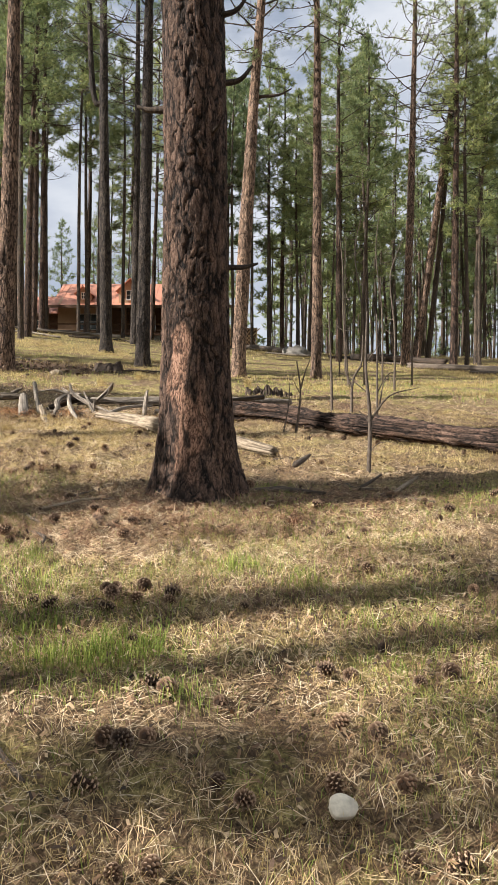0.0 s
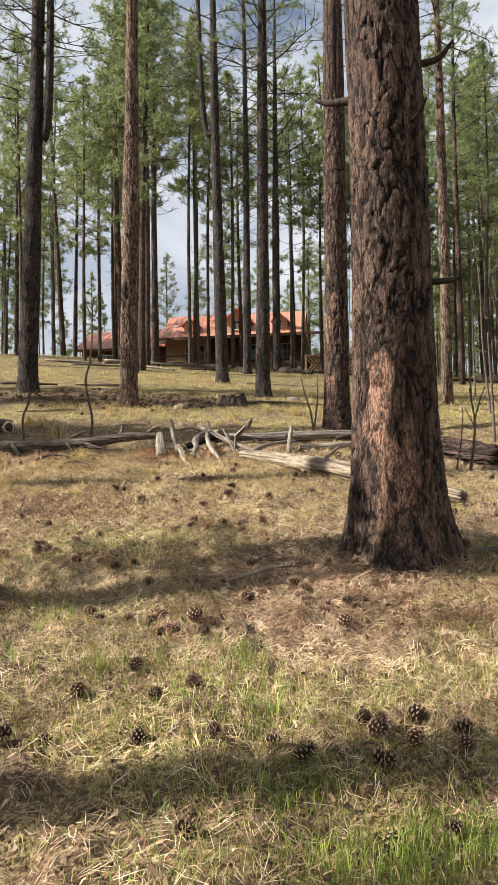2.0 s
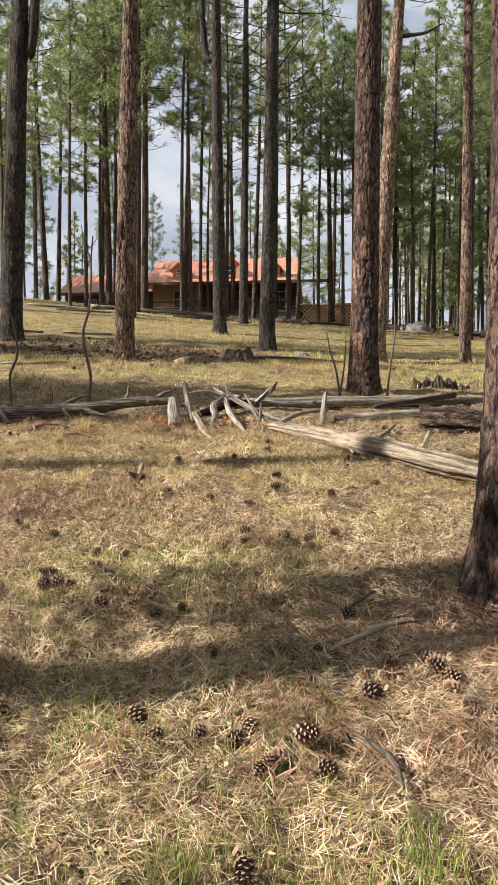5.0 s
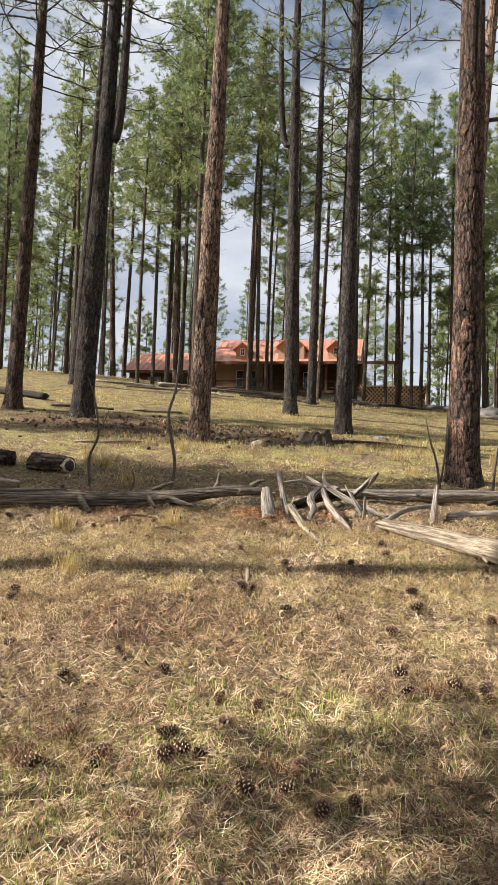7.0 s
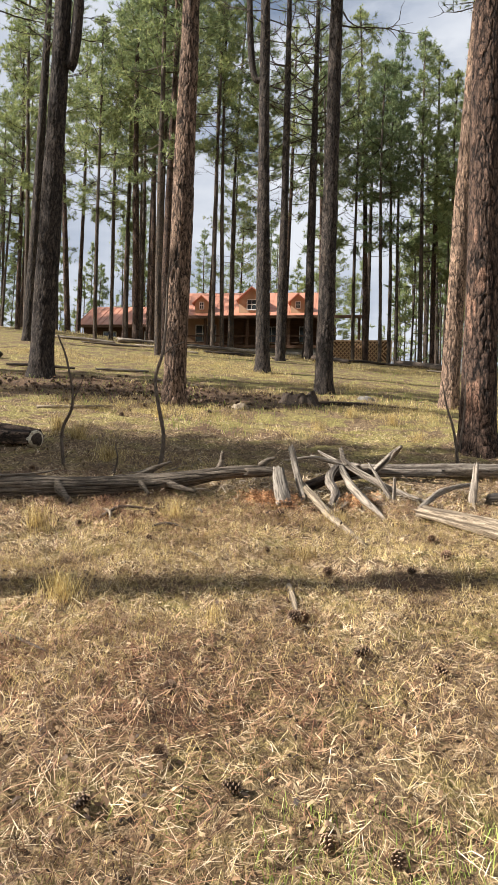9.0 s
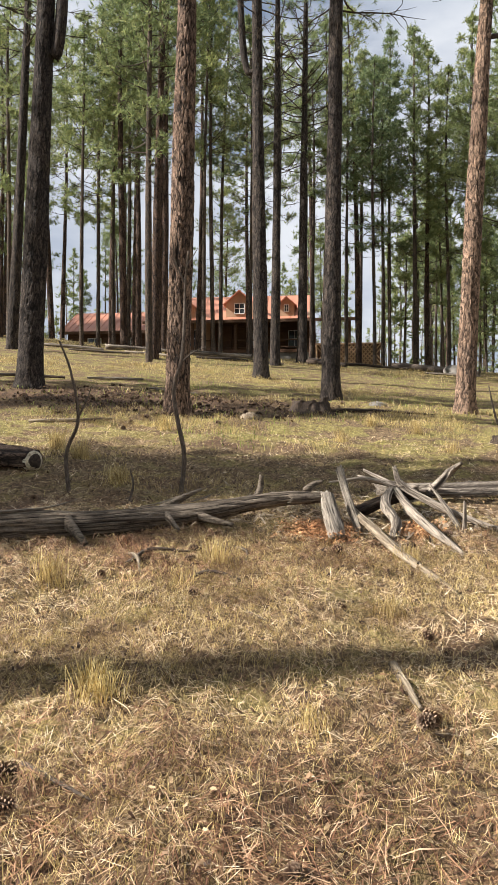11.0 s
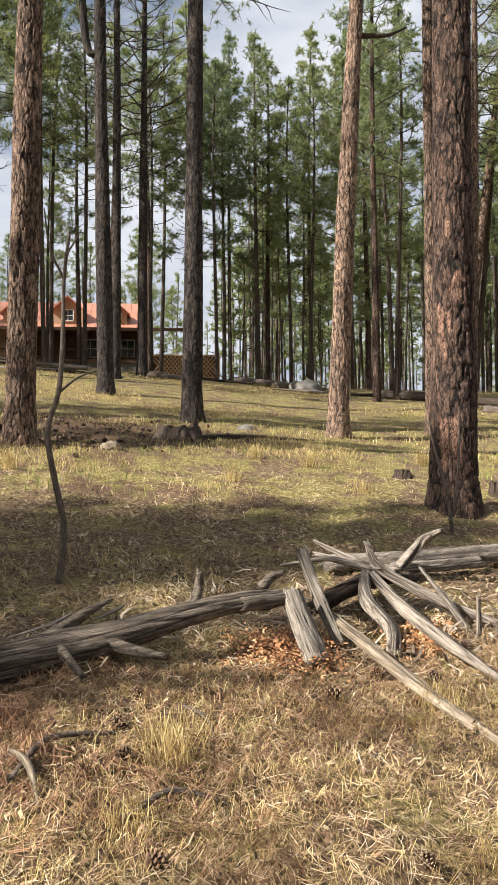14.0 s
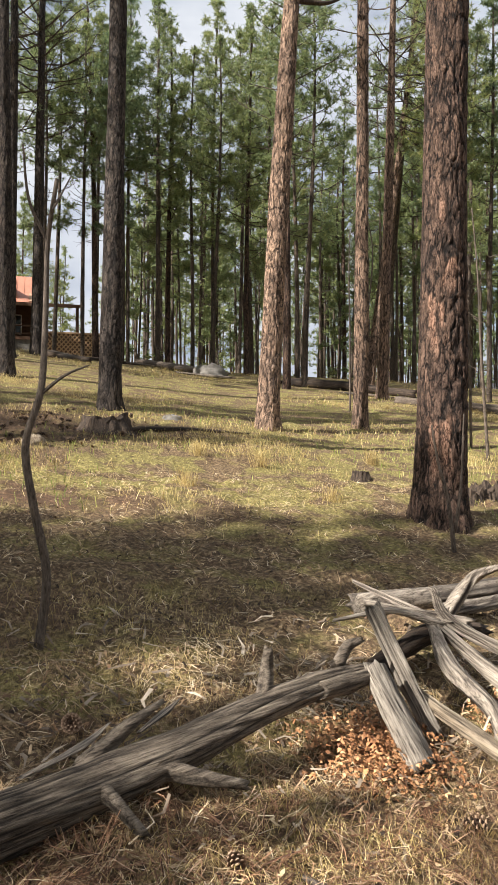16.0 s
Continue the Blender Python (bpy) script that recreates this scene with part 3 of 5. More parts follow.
def pine(x, y, diam, height, lean=(0, 0), bow=0.0, mat=None, start=0.5, reach=2.6, branches=46, tufts=900, seed=1, segs=40, rings=220, upto=None, bare=(), depth=0.012, cell=(0.085, 0.26), stubs=(), label="", fork=None, flare=0.35, blades=22, dead=0.33):
    """A single pine with its own trunk."""
    base = thing("pine_tree", label or "tall ponderosa pine with plated brown bark", "tree", "pines of the wood", pose(x, y, gz(x, y) - 0.03))

    def shift(z):
        t = z / height
        return lean[0] * z + bow * np.sin(t * np.pi) * 0.5, lean[1] * z + 0.3 * bow * np.sin(t * 5 + seed) * t

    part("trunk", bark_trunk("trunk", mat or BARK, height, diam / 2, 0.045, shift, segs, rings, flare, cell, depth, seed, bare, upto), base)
    bv, bf, nv, nf = crown_arrays(height, height * start, reach, int(branches * 1.35), int(tufts * 1.35), seed, shift, blades, 0.17, 0.0065, dead=dead)
    part("crown_frame", mesh("crown_frame", bv, bf, BARK_FAR, attrs=plain_attrs(len(bv))), base)["kind"] = "stuff"
    part("crown", mesh("crown", nv, nf, NEEDLES, smooth=False), base, "long green needles in tufts")
    for z, ang, length, rise, r in stubs:
        ox, oy = shift(np.array(z))
        rad = diam / 2 * (1 - 0.8 * z / height) * 0.85
        d = np.array([math.cos(ang), math.sin(ang), 0])
        p = np.array([float(ox), float(oy), z]) + d * rad
        q = p + d * length * 0.6 + np.array([0, 0, rise * 0.25])
        e = p + d * length + np.array([0, 0, rise])
        part("branch_stub", bar("branch_stub", DARK_WOOD, [p, q, e], [r, r * 0.75, r * 0.35], 8, 0.3, seed=seed), base, "broken dead branch stub")
    if fork:
        z, dx, top = fork
        ox, oy = shift(np.array(z))
        p = np.array([float(ox), float(oy), z])
        v, f, d = tube(curve_points([p, p + np.array([dx * 0.75, 0, 1.2]), p + np.array([dx * 1.1, 0.1, top - z])], 16), [diam * 0.27, diam * 0.23, 0.05], 14, 0.1, seed=seed)
        part("fork", mesh("fork", v, fix_tris(f), mat or BARK, attrs={**plain_attrs(len(v)), "furrow": d * 0.5}), base)
    return base


# the big trees along the walk
pine(-0.47, 7.0, 0.60, 17.0, (-0.021, 0.0), 0.12, BARK, 0.55, 3.4, 40, 900, 3, 140, 380, upto=5.0, depth=0.016, flare=0.56,
     bare=((-1.98, 0.62, 1.42, 0.40), (-1.8, 0.16, 0.9, 0.36), (-1.35, 0.5, 1.2, 0.12)), cell=(0.11, 0.34),
     stubs=((1.95, 0.15, 0.30, 0.05, 0.026), (1.42, -0.25, 0.05, 0.0, 0.03), (2.3, 0.0, 0.08, 0.02, 0.02), (2.62, 0.1, 0.1, 0.03, 0.02), (3.5, 0.1, 0.28, 0.17, 0.03), (4.05, -0.1, 0.25, 0.15, 0.03), (3.0, -0.9, 0.2, 0.1, 0.02), (3.3, 2.9, 0.3, 0.06, 0.035)),
     label="large ponderosa pine with a bare reddish bark scar")
pine(-6.24, 19.3, 0.43, 19.0, (0.017, 0.0), 0.1, BARK_RED, 0.62, 2.8, 40, 800, 4, 110, 340, upto=9, depth=0.017, cell=(0.10, 0.27), label="straight ponderosa pine with sunlit reddish-brown bark plates")
pine(-5.62, 28.5, 0.43, 21.0, (-0.005, 0.0), -0.15, BARK_GREY_SHADED, 0.46, 2.4, 40, 600, 5, 48, 240, dead=0.45, fork=(8.9, -0.6, 19.0), label="shade-darkened ponderosa pine with a forked upper trunk")
pine(-5.75, 35.4, 0.36, 21.0, (0.005, 0.0), 0.1, BARK_GREY_SHADED, 0.42, 2.6, 44, 800, 6, 32, 200, dead=0.4)
pine(-3.59, 23.9, 0.41, 20.0, (0.013, 0.0), 0.05, BARK_GREY_SHADED, 0.46, 3.2, 46, 1000, 7, 60, 260, upto=10, dead=0.3)
pine(-4.9, 39.6, 0.43, 20.0, (0.012, 0.0), 0.0, BARK_GREY_SHADED, 0.42, 3.4, 56, 600, 8, 32, 200, label="ponderosa pine with many bare dead lower limbs", dead=0.45)
pine(-1.18, 15.9, 0.47, 19.0, (0.004, 0.0), 0.08, BARK, 0.6, 3.0, 40, 900, 9, 120, 360, upto=6.5, depth=0.013, cell=(0.10, 0.24),
     bare=((-2.35, 0.42, 1.02, 0.26), (-1.8, 0.5, 1.05, 0.3), (-1.75, 2.2, 2.55, 0.3), (-2.5, 1.6, 2.2, 0.2), (-2.1, 1.8, 2.1, 0.2), (-2.2, 2.9, 3.1, 0.2)),
     label="thick ponderosa pine with patches of pink bare bark")
pine(-0.67, 23.35, 0.43, 18.0, (0.070, 0.0), -0.25, BARK_PALE, 0.52, 2.8, 42, 900, 10, 80, 300, upto=9.5, cell=(0.10, 0.25), depth=0.016, stubs=((8.3, 0.0, 1.0, 0.25, 0.05),), label="leaning ponderosa pine with bright orange-tan bark")
pine(-10.15, 22.3, 0.54, 20.0, (0.032, 0.0), 0.15, BARK_GREY_SHADED, 0.5, 3.4, 44, 900, 11, 80, 280, upto=10, fork=(7.2, 0.55, 18.0))
pine(-14.69, 31.9, 0.38, 20.0, (0.039, 0.0), 0.1, BARK_GREY_SHADED, 0.5, 3.0, 42, 800, 12, 36, 200)
pine(-12.4, 22.9, 0.42, 19.0, (0.022, 0.0), 0.1, BARK, 0.48, 3.0, 42, 800, 13, 48, 220)
pine(1.72, 24.4, 0.31, 19.0, (-0.008, 0.0), 0.15, BARK_RED, 0.55, 2.6, 42, 800, 14, 48, 240)
pine(5.9, 32.2, 0.36, 19.0, (0.021, 0.0), 0.1, BARK_RED, 0.5, 2.8, 40, 560, 15, 40, 220)
pine(6.97, 35.7, 0.40, 17.0, (0.133, 0.0), 0.1, BARK_RED, 0.55, 2.4, 40, 800, 16, 36, 200, label="strongly leaning ponderosa pine")
pine(7.59, 36.0, 0.26, 16.0, (0.092, 0.0), 0.1, BARK_FAR, 0.5, 2.2, 40, 700, 17, 28, 160)
pine(7.93, 32.5, 0.31, 18.0, (0.003, 0.0), 0.1, BARK, 0.5, 2.4, 40, 480, 18, 32, 180)

# ---- the rest of the wood, from a few kinds ----
KINDS = []


def pine_kind(height, diam, start, reach, branches, tufts, seed, mat, blades=10, bow=0.15, length=0.22, width=0.017):
    base = thing("pine_tree", "slender pine with a high green crown", "tree", "pines of the wood", pose(0, 0, -500))

    def shift(z):
        t = z / height
        return bow * np.sin(t * np.pi * 1.3 + seed) * t, bow * np.sin(t * 4 + seed * 2) * t

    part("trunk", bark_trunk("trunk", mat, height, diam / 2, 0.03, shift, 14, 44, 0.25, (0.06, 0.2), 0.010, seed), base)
    bv, bf, nv, nf = crown_arrays(height, height * start, reach, branches, int(tufts * 1.75), seed, shift, blades, length, width)
    part("crown_frame", mesh("crown_frame", bv, bf, BARK_FAR, attrs=plain_attrs(len(bv))), base)["kind"] = "stuff"
    part("crown", mesh("crown", nv, nf, NEEDLES, smooth=False), base)
    KINDS.append((base, height, diam))
    return base


pine_kind(19, 0.30, 0.42, 2.5, 50, 1000, 31, BARK)
pine_kind(17, 0.24, 0.34, 2.3, 52, 1000, 32, BARK_FAR)
pine_kind(20, 0.33, 0.5, 2.6, 46, 900, 33, BARK)
pine_kind(15, 0.19, 0.38, 1.8, 46, 800, 34, BARK_FAR)
pine_kind(13, 0.15, 0.45, 1.4, 36, 520, 35, BARK_FAR)
pine_kind(16, 0.26, 0.22, 2.4, 60, 1250, 36, BARK)
pine_kind(9, 0.12, 0.15, 1.5, 44, 700, 37, BARK_FAR)
pine_kind(18, 0.20, 0.48, 1.9, 40, 700, 38, BARK_FAR)
used = set()


def plant(kind, x, y, scale=1.0, lean=0.0, turn=None):
    base, h, d = KINDS[kind]
    turn = RNG.uniform(0, 360) if turn is None else turn
    m = pose(x, y, gz(x, y) - 0.05, 0, math.degrees(math.atan(lean))) @ pose(0, 0, 0, 0, 0, turn) @ Matrix.Scale(scale, 4)
    if kind in used:
        ob = copy_thing(base, Matrix.Identity(4))
    else:
        used.add(kind)
        ob = base
    ob.matrix_basis = m
    return ob


# trees that stand out on the slope before the house
for kind, x, y, sc, lean in (
        (2, -9.9, 33.0, 0.95, 0.025), (2, -10.5, 37.2, 1.0, 0.017), (2, -12.5, 38.5, 1.0, -0.014), (1, -9.73, 31.6, 1.05, -0.004),
        (0, -10.3, 35.2, 1.05, 0.019), (3, -14.0, 37.3, 0.95, 0.0), (3, -13.8, 38.9, 1.0, 0.01), (3, -13.4, 40.0, 0.95, -0.01),
        (7, -13.0, 41.0, 1.0, 0.0), (7, -11.9, 40.5, 0.95, 0.01), (7, -11.6, 42.0, 0.9, 0.0), (7, -9.0, 38.3, 0.95, 0.01), (7, -8.7, 39.0, 1.0, -0.01),
        (7, -8.85, 42.1, 0.95, 0.02), (3, -7.3, 41.0, 1.05, 0.0), (3, -4.6, 45.0, 1.0, 0.0), (7, -4.1, 46.0, 1.0, 0.02), (3, -2.9, 44.5, 1.0, 0.0),
        (1, -2.2, 47.0, 1.0, 0.02), (3, -1.6, 43.0, 1.0, 0.0), (3, -1.1, 45.0, 1.05, 0.01), (7, -0.6, 47.0, 1.0, 0.0), (1, 0.4, 44.0, 1.0, 0.0),
        (5, 1.2, 46.0, 1.05, 0.0), (3, 2.0, 44.0, 1.0, 0.0), (3, 2.6, 42.5, 1.0, 0.02), (7, 3.2, 45.0, 1.0, 0.0), (5, 4.3, 43.0, 1.0, 0.0), (5, 5.9, 44.5, 1.1, 0.0),
        (0, 3.4, 34.5, 0.95, 0.0), (3, 4.6, 36.0, 1.0, 0.02), (3, 5.2, 38.5, 1.0, -0.02), (3, 8.6, 33.0, 1.0, 0.0), (1, 9.8, 36.0, 1.0, 0.02), (3, 11.0, 34.0, 1.0, 0.0)):
    plant(kind, x, y, sc, lean)


def scatter(n, kinds, x0, x1, y0, y1, gap, seed, keep=lambda x, y: True):
    rng = np.random.default_rng(seed)
    done = []
    for _ in range(n * 30):
        if len(done) == n:
            break
        x, y = rng.uniform(x0, x1), rng.uniform(y0, y1)
        if keep(x, y) and all((x - a) ** 2 + (y - b) ** 2 > gap * gap for a, b in done):
            done.append((x, y))
            plant(int(rng.choice(kinds)), x, y, rng.uniform(0.82, 1.1), rng.normal(0, 0.02), rng.uniform(0, 360))


scatter(38, (0, 1, 3, 4, 4, 5, 7), 0.5, 24, 46, 72, 1.4, 41)                                   # the dense stand right of the house
scatter(20, (1, 3, 4, 4, 7), 9, 30, 33, 47, 1.6, 42, lambda x, y: x > 0.3 * y - 2)
scatter(26, (0, 1, 3, 5, 7), -42, -16, 34, 56, 2.0, 43, lambda x, y: x < -0.42 * y + 1)        # the stand left of it
scatter(13, (0, 2, 2, 7, 1), -25, -2, 45, 55.5, 2.0, 48)                                      # tall ones before the house
scatter(16, (1, 5, 6, 0), -40, -2, 70, 90, 3.0, 44)                                            # a few behind it
scatter(22, (1, 3, 5, 5, 6), 4, 50, 72, 100, 3.0, 45)
scatter(12, (1, 5, 6), -70, -30, 56, 95, 4.0, 46)


def far_woods(name, label, stretches, seed):
    """A wood too far off to count: trunks and crowns in one mesh."""
    rng = np.random.default_rng(seed)
    moulds = []
    for q, (h, d, st, rc) in enumerate(((16, 0.22, 0.33, 2.2), (18, 0.2, 0.45, 1.9), (14, 0.18, 0.25, 2.0), (7, 0.12, 0.06, 1.7), (13, 0.15, 0.5, 1.3))):
        z = np.linspace(-0.3, h, 7)
        axis = np.stack([0.12 * np.sin(z * 0.4 + q), 0.12 * np.sin(z * 0.3 + 2 * q), z], -1)
        tv, tf, _ = tube(axis, [d / 2, d * 0.4, 0.03], 7, cap=False)
        bv, bf, nv, nf = crown_arrays(h, h * st, rc, 24, 260, seed + q, None, 5, 0.36, 0.045, bare_limbs=True)
        wv, wf = join((tv, tf), (bv, bf))
        moulds.append((wv, wf, nv, nf))
    vs, quads, tris, n = [], [], [], 0
    for count, x0, x1, y0, y1 in stretches:
        for _ in range(count):
            wv, wf, nv, nf = moulds[int(rng.integers(5))]
            x, y, sc, a = rng.uniform(x0, x1), rng.uniform(y0, y1), rng.uniform(0.8, 1.15), rng.uniform(0, 6.28)
            R = np.array([(math.cos(a), -math.sin(a), 0), (math.sin(a), math.cos(a), 0), (rng.normal(0, 0.02), 0, 1)]) * sc
            o = np.array([x, y, gz(x, y) - 0.05])
            vs += [wv @ R.T + o, nv @ R.T + o]
            quads.append(wf + n)
            tris.append(nf + n + len(wv))
            n += len(wv) + len(nv)
    Q, T = np.concatenate(quads), np.concatenate(tris)
    v = np.concatenate(vs)
    me = mesh(name, v, [Q, T], BARK_FAR, attrs=plain_attrs(len(v)))
    me.materials.append(NEEDLES)
    me.polygons.foreach_set("material_index", np.r_[np.zeros(len(Q), np.int32), np.ones(len(T), np.int32)])
    tagged(new(name, me), label, "woods", kind="stuff")


# the last three stretches are out of view, added for shade and closure
far_woods("far_woods", "distant pine wood with thin trunks and green crowns", ((110, 2, 70, 74, 140), (44, 1, 40, 56, 84), (80, 0.5, 36, 49, 68), (40, -110, -25, 80, 150), (40, -60, -25, 50, 80), (14, -26, -2, 72, 95), (26, 10, 60, -30, 26), (34, -16, 40, -60, -9), (20, -80, -36, -40, 40)), 47)
# unseen trees beside and behind the walk, placed to cast the shade on it
for kind, x, y, sc in ((2, -13.5, 6.55, 1.3), (2, -9.5, 3.72, 1.4), (2, -8.0, 1.95, 1.1), (0, -11.0, 0.36, 1.0), (0, -20.0, 10.2, 0.80), (5, -21.0, 9.45, 0.86), (5, -18.6, 9.95, 0.84), (0, -17.0, 10.7, 0.6), (5, -24.0, 8.8, 0.95), (5, -19.5, 8.95, 0.8), (5, -18.2, 9.3, 0.66),
                       # the small pines are added only to fill in patches of shade
                       (4, -5.0, 5.57, 0.30), (4, -5.4, 5.8, 0.34), (4, -5.8, 5.7, 0.42), (5, -15.0, 10.75, 0.7), (6, -11.4, 10.2, 0.74), (7, -12.0, -1.3, 0.7), (4, -10.5, 9.7, 0.4), (0, -20.0, 15.9, 0.8), (0, -18.5, -9.0, 1.0), (5, -27.0, 14.0, 1.0), (0, -12.5, -4.5, 1.0),
                       (0, 7.5, 8.0, 1.0), (2, 9.5, 15.0, 1.0), (1, 3.5, -4.0, 1.0), (2, -3.0, -6.0, 1.0), (0, -8.0, -9.0, 1.0), (0, 12.0, 22.0, 1.0), (1, -28.0, -8.0, 1.0), (0, -22.0, 19.5, 1.0), (5, -22.0, 8.1, 0.92)):
    plant(kind, x, y, sc)


# ---- the house ----
def sheet(p, q, u, thick=0.06):
    """A roof plane from three corners p, q (along the eave) and u (above p)."""
    p, q, u = (np.array(a, float) for a in (p, q, u))
    n = np.cross(q - p, u - p)
    n /= np.linalg.norm(n)
    n = n if n[2] > 0 else -n
    top = np.array([p, q, q + u - p, u])
    return np.vstack([top, top - n * thick]), np.array([(0, 1, 2, 3), (7, 6, 5, 4), (0, 4, 5, 1), (1, 5, 6, 2), (2, 6, 7, 3), (3, 7, 4, 0)])


def build_house():
    h = thing("house", "long single-storey house with an orange metal roof and porch", "house", at=pose(0, 0, 0))
    put = lambda name, mat, *b, label="": part(name, box_mesh(name, mat, *b), h, label)
    # body
    put("wall", LOG_WALL, box(-15.6, -4.9, 59.3, 66.5, 8.3, 11.7), label="dark brown timber house walls")
    put("wall", LOG_WALL, box(-22.5, -15.6, 59.6, 66.0, 8.4, 11.3), label="brown timber wing wall")
    put("wall", WALL, box(-15.6, -12.1, 59.2, 59.296, 9.35, 11.68), label="tan wall panel under the porch")
    put("porch_floor", TRIM, box(-15.9, -2.4, 56.7, 59.3, 9.15, 9.35))
    put("porch_base", STONE, box(-15.8, -4.7, 56.8, 57.0, 8.0, 9.15), label="grey stone porch base")
    # roof: main slopes, porch end, wing
    front = sheet((-16.2, 59.2, 11.72), (-5.0, 59.2, 11.72), (-16.2, 63.2, 14.2))
    back = sheet((-5.0, 67.2, 11.72), (-16.2, 67.2, 11.72), (-5.0, 63.2, 14.2))
    roof = part("roof", box_mesh("roof", ROOF, front, back), h, "orange standing-seam metal roof")
    part("porch_roof", box_mesh("porch_roof", ROOF, sheet((-16.2, 56.4, 11.27), (-2.1, 56.4, 11.27), (-16.2, 59.25, 11.74)), sheet((-5.0, 59.3, 11.74), (-2.1, 59.3, 11.74), (-5.0, 63.0, 12.3))), h, "low porch roof")
    wing = part("wing_roof", box_mesh("wing_roof", ROOF, sheet((-22.9, 58.9, 11.1), (-15.4, 58.9, 11.1), (-22.9, 62.8, 13.1)), sheet((-15.4, 66.7, 11.1), (-22.9, 66.7, 11.1), (-15.4, 62.8, 13.1))), h)
    for x in np.arange(-16.0, -5.0, 0.45):
        part("roof_seam", box_mesh("roof_seam", ROOF, sheet((x, 59.25, 11.77), (x + 0.03, 59.25, 11.77), (x, 63.2, 14.23), 0.03)), roof)
    for x in np.arange(-22.8, -15.5, 0.45):
        part("roof_seam", box_mesh("roof_seam", ROOF, sheet((x, 58.88, 11.13), (x + 0.03, 58.88, 11.13), (x, 62.8, 13.14), 0.03)), wing)
    put("fascia", TRIM, box(-16.2, -2.1, 56.33, 56.40, 11.1, 11.3))
    put("fascia", TRIM, box(-22.9, -16.2, 58.82, 58.9, 10.9, 11.1))
    g = np.array([(-16.0, 59.4, 11.9), (-16.0, 67.0, 11.9), (-16.0, 63.2, 14.1), (-15.8, 59.4, 11.9), (-15.8, 67.0, 11.9), (-15.8, 63.2, 14.1)])
    for dx in (0.3, 10.7):
        part("gable", mesh("gable", g + np.array([dx, 0, 0]), [np.array([(0, 1, 4, 3), (1, 2, 5, 4), (2, 0, 3, 5)]), np.array([(0, 2, 1), (3, 4, 5)])], WALL, smooth=False), h)
    # dormers
    for x, w, z0, z1, apex, ww, wh in ((-13.75, 1.0, 12.1, 12.85, 13.35, 0.36, 0.55), (-10.1, 1.9, 12.0, 13.05, 13.95, 0.74, 0.78), (-6.8, 1.05, 12.1, 12.9, 13.42, 0.36, 0.56)):
        d = part("dormer", box_mesh("dormer", WALL, box(x - w / 2, x + w / 2, 59.75, 62.6, z0 - 0.1, z1)), h, "small gabled dormer")
        a = w / 2
        gv = np.array([(x - a, 59.75, z1), (x + a, 59.75, z1), (x, 59.75, apex - 0.06), (x - a, 63.0, z1), (x + a, 63.0, z1), (x, 63.0, apex - 0.06)])
        part("dormer_gable", mesh("dormer_gable", gv, [np.array([(0, 1, 4, 3), (1, 2, 5, 4), (2, 0, 3, 5)]), np.array([(0, 2, 1), (3, 4, 5)])], WALL, smooth=False), d)
        part("dormer_roof", box_mesh("dormer_roof", ROOF, sheet((x - a - 0.2, 59.45, z1 - 0.12), (x - a - 0.2, 62.9, z1 - 0.12), (x, 59.45, apex)), sheet((x + a + 0.2, 59.45, z1 - 0.12), (x + a + 0.2, 62.9, z1 - 0.12), (x, 59.45, apex))), d)
        zc = (z0 + z1) / 2 + 0.12
        window(d, x, 59.72, zc, ww, wh, 2, 2)
    # porch wall: windows, doors, posts
    for x, z, w, hh in ((-13.3, 10.5, 1.5, 1.25), (-8.6, 10.4, 1.0, 1.2), (-6.2, 10.4, 0.9, 1.2), (-17.5, 10.3, 0.8, 0.8), (-20.5, 10.3, 1.0, 0.8)):
        window(h, x, (59.27 if x > -12.1 else 59.18) if x > -15.6 else 59.57, z, w, hh, 3 if w > 1.2 else 2, 2)
    put("door", TRIM, box(-11.6, -10.6, 59.22, 59.3, 9.35, 11.35), label="dark brown entrance door")
    for x in (-15.7, -12.9, -10.0, -7.2, -4.8, -2.5):
        put("porch_post", LOG_WALL, box(x - 0.09, x + 0.09, 56.75, 56.93, 9.3, 11.25))
    put("railing", LOG_WALL, box(-15.7, -4.8, 56.8, 56.88, 9.95, 10.03), box(-15.7, -4.8, 56.8, 56.88, 9.5, 9.56))
    # lattice skirt under the porch end
    put("lattice_frame", LATTICE, box(-4.65, -0.4, 56.6, 56.68, 9.58, 9.68), box(-4.65, -0.4, 56.6, 56.68, 8.2, 8.3), box(-4.7, -4.6, 56.6, 56.7, 8.2, 9.7), box(-0.45, -0.35, 56.6, 56.7, 8.2, 9.7))
    put("deck", TRIM, box(-4.7, -0.4, 56.72, 60.0, 9.4, 9.6), box(-4.6, -0.5, 56.95, 60.0, 7.8, 9.4))
    slat = box_mesh("lattice_slat", LATTICE, box(-0.035, 0.035, 0, 0.02, -0.95, 0.95))
    for i, x in enumerate(np.arange(-4.3, -0.8, 0.26)):
        for a, dy in ((42, 0.0), (-42, 0.022)):
            part("lattice_slat", slat, h, "", pose(x + 0.1, 56.64 + dy, 8.95, 0, a, 0))


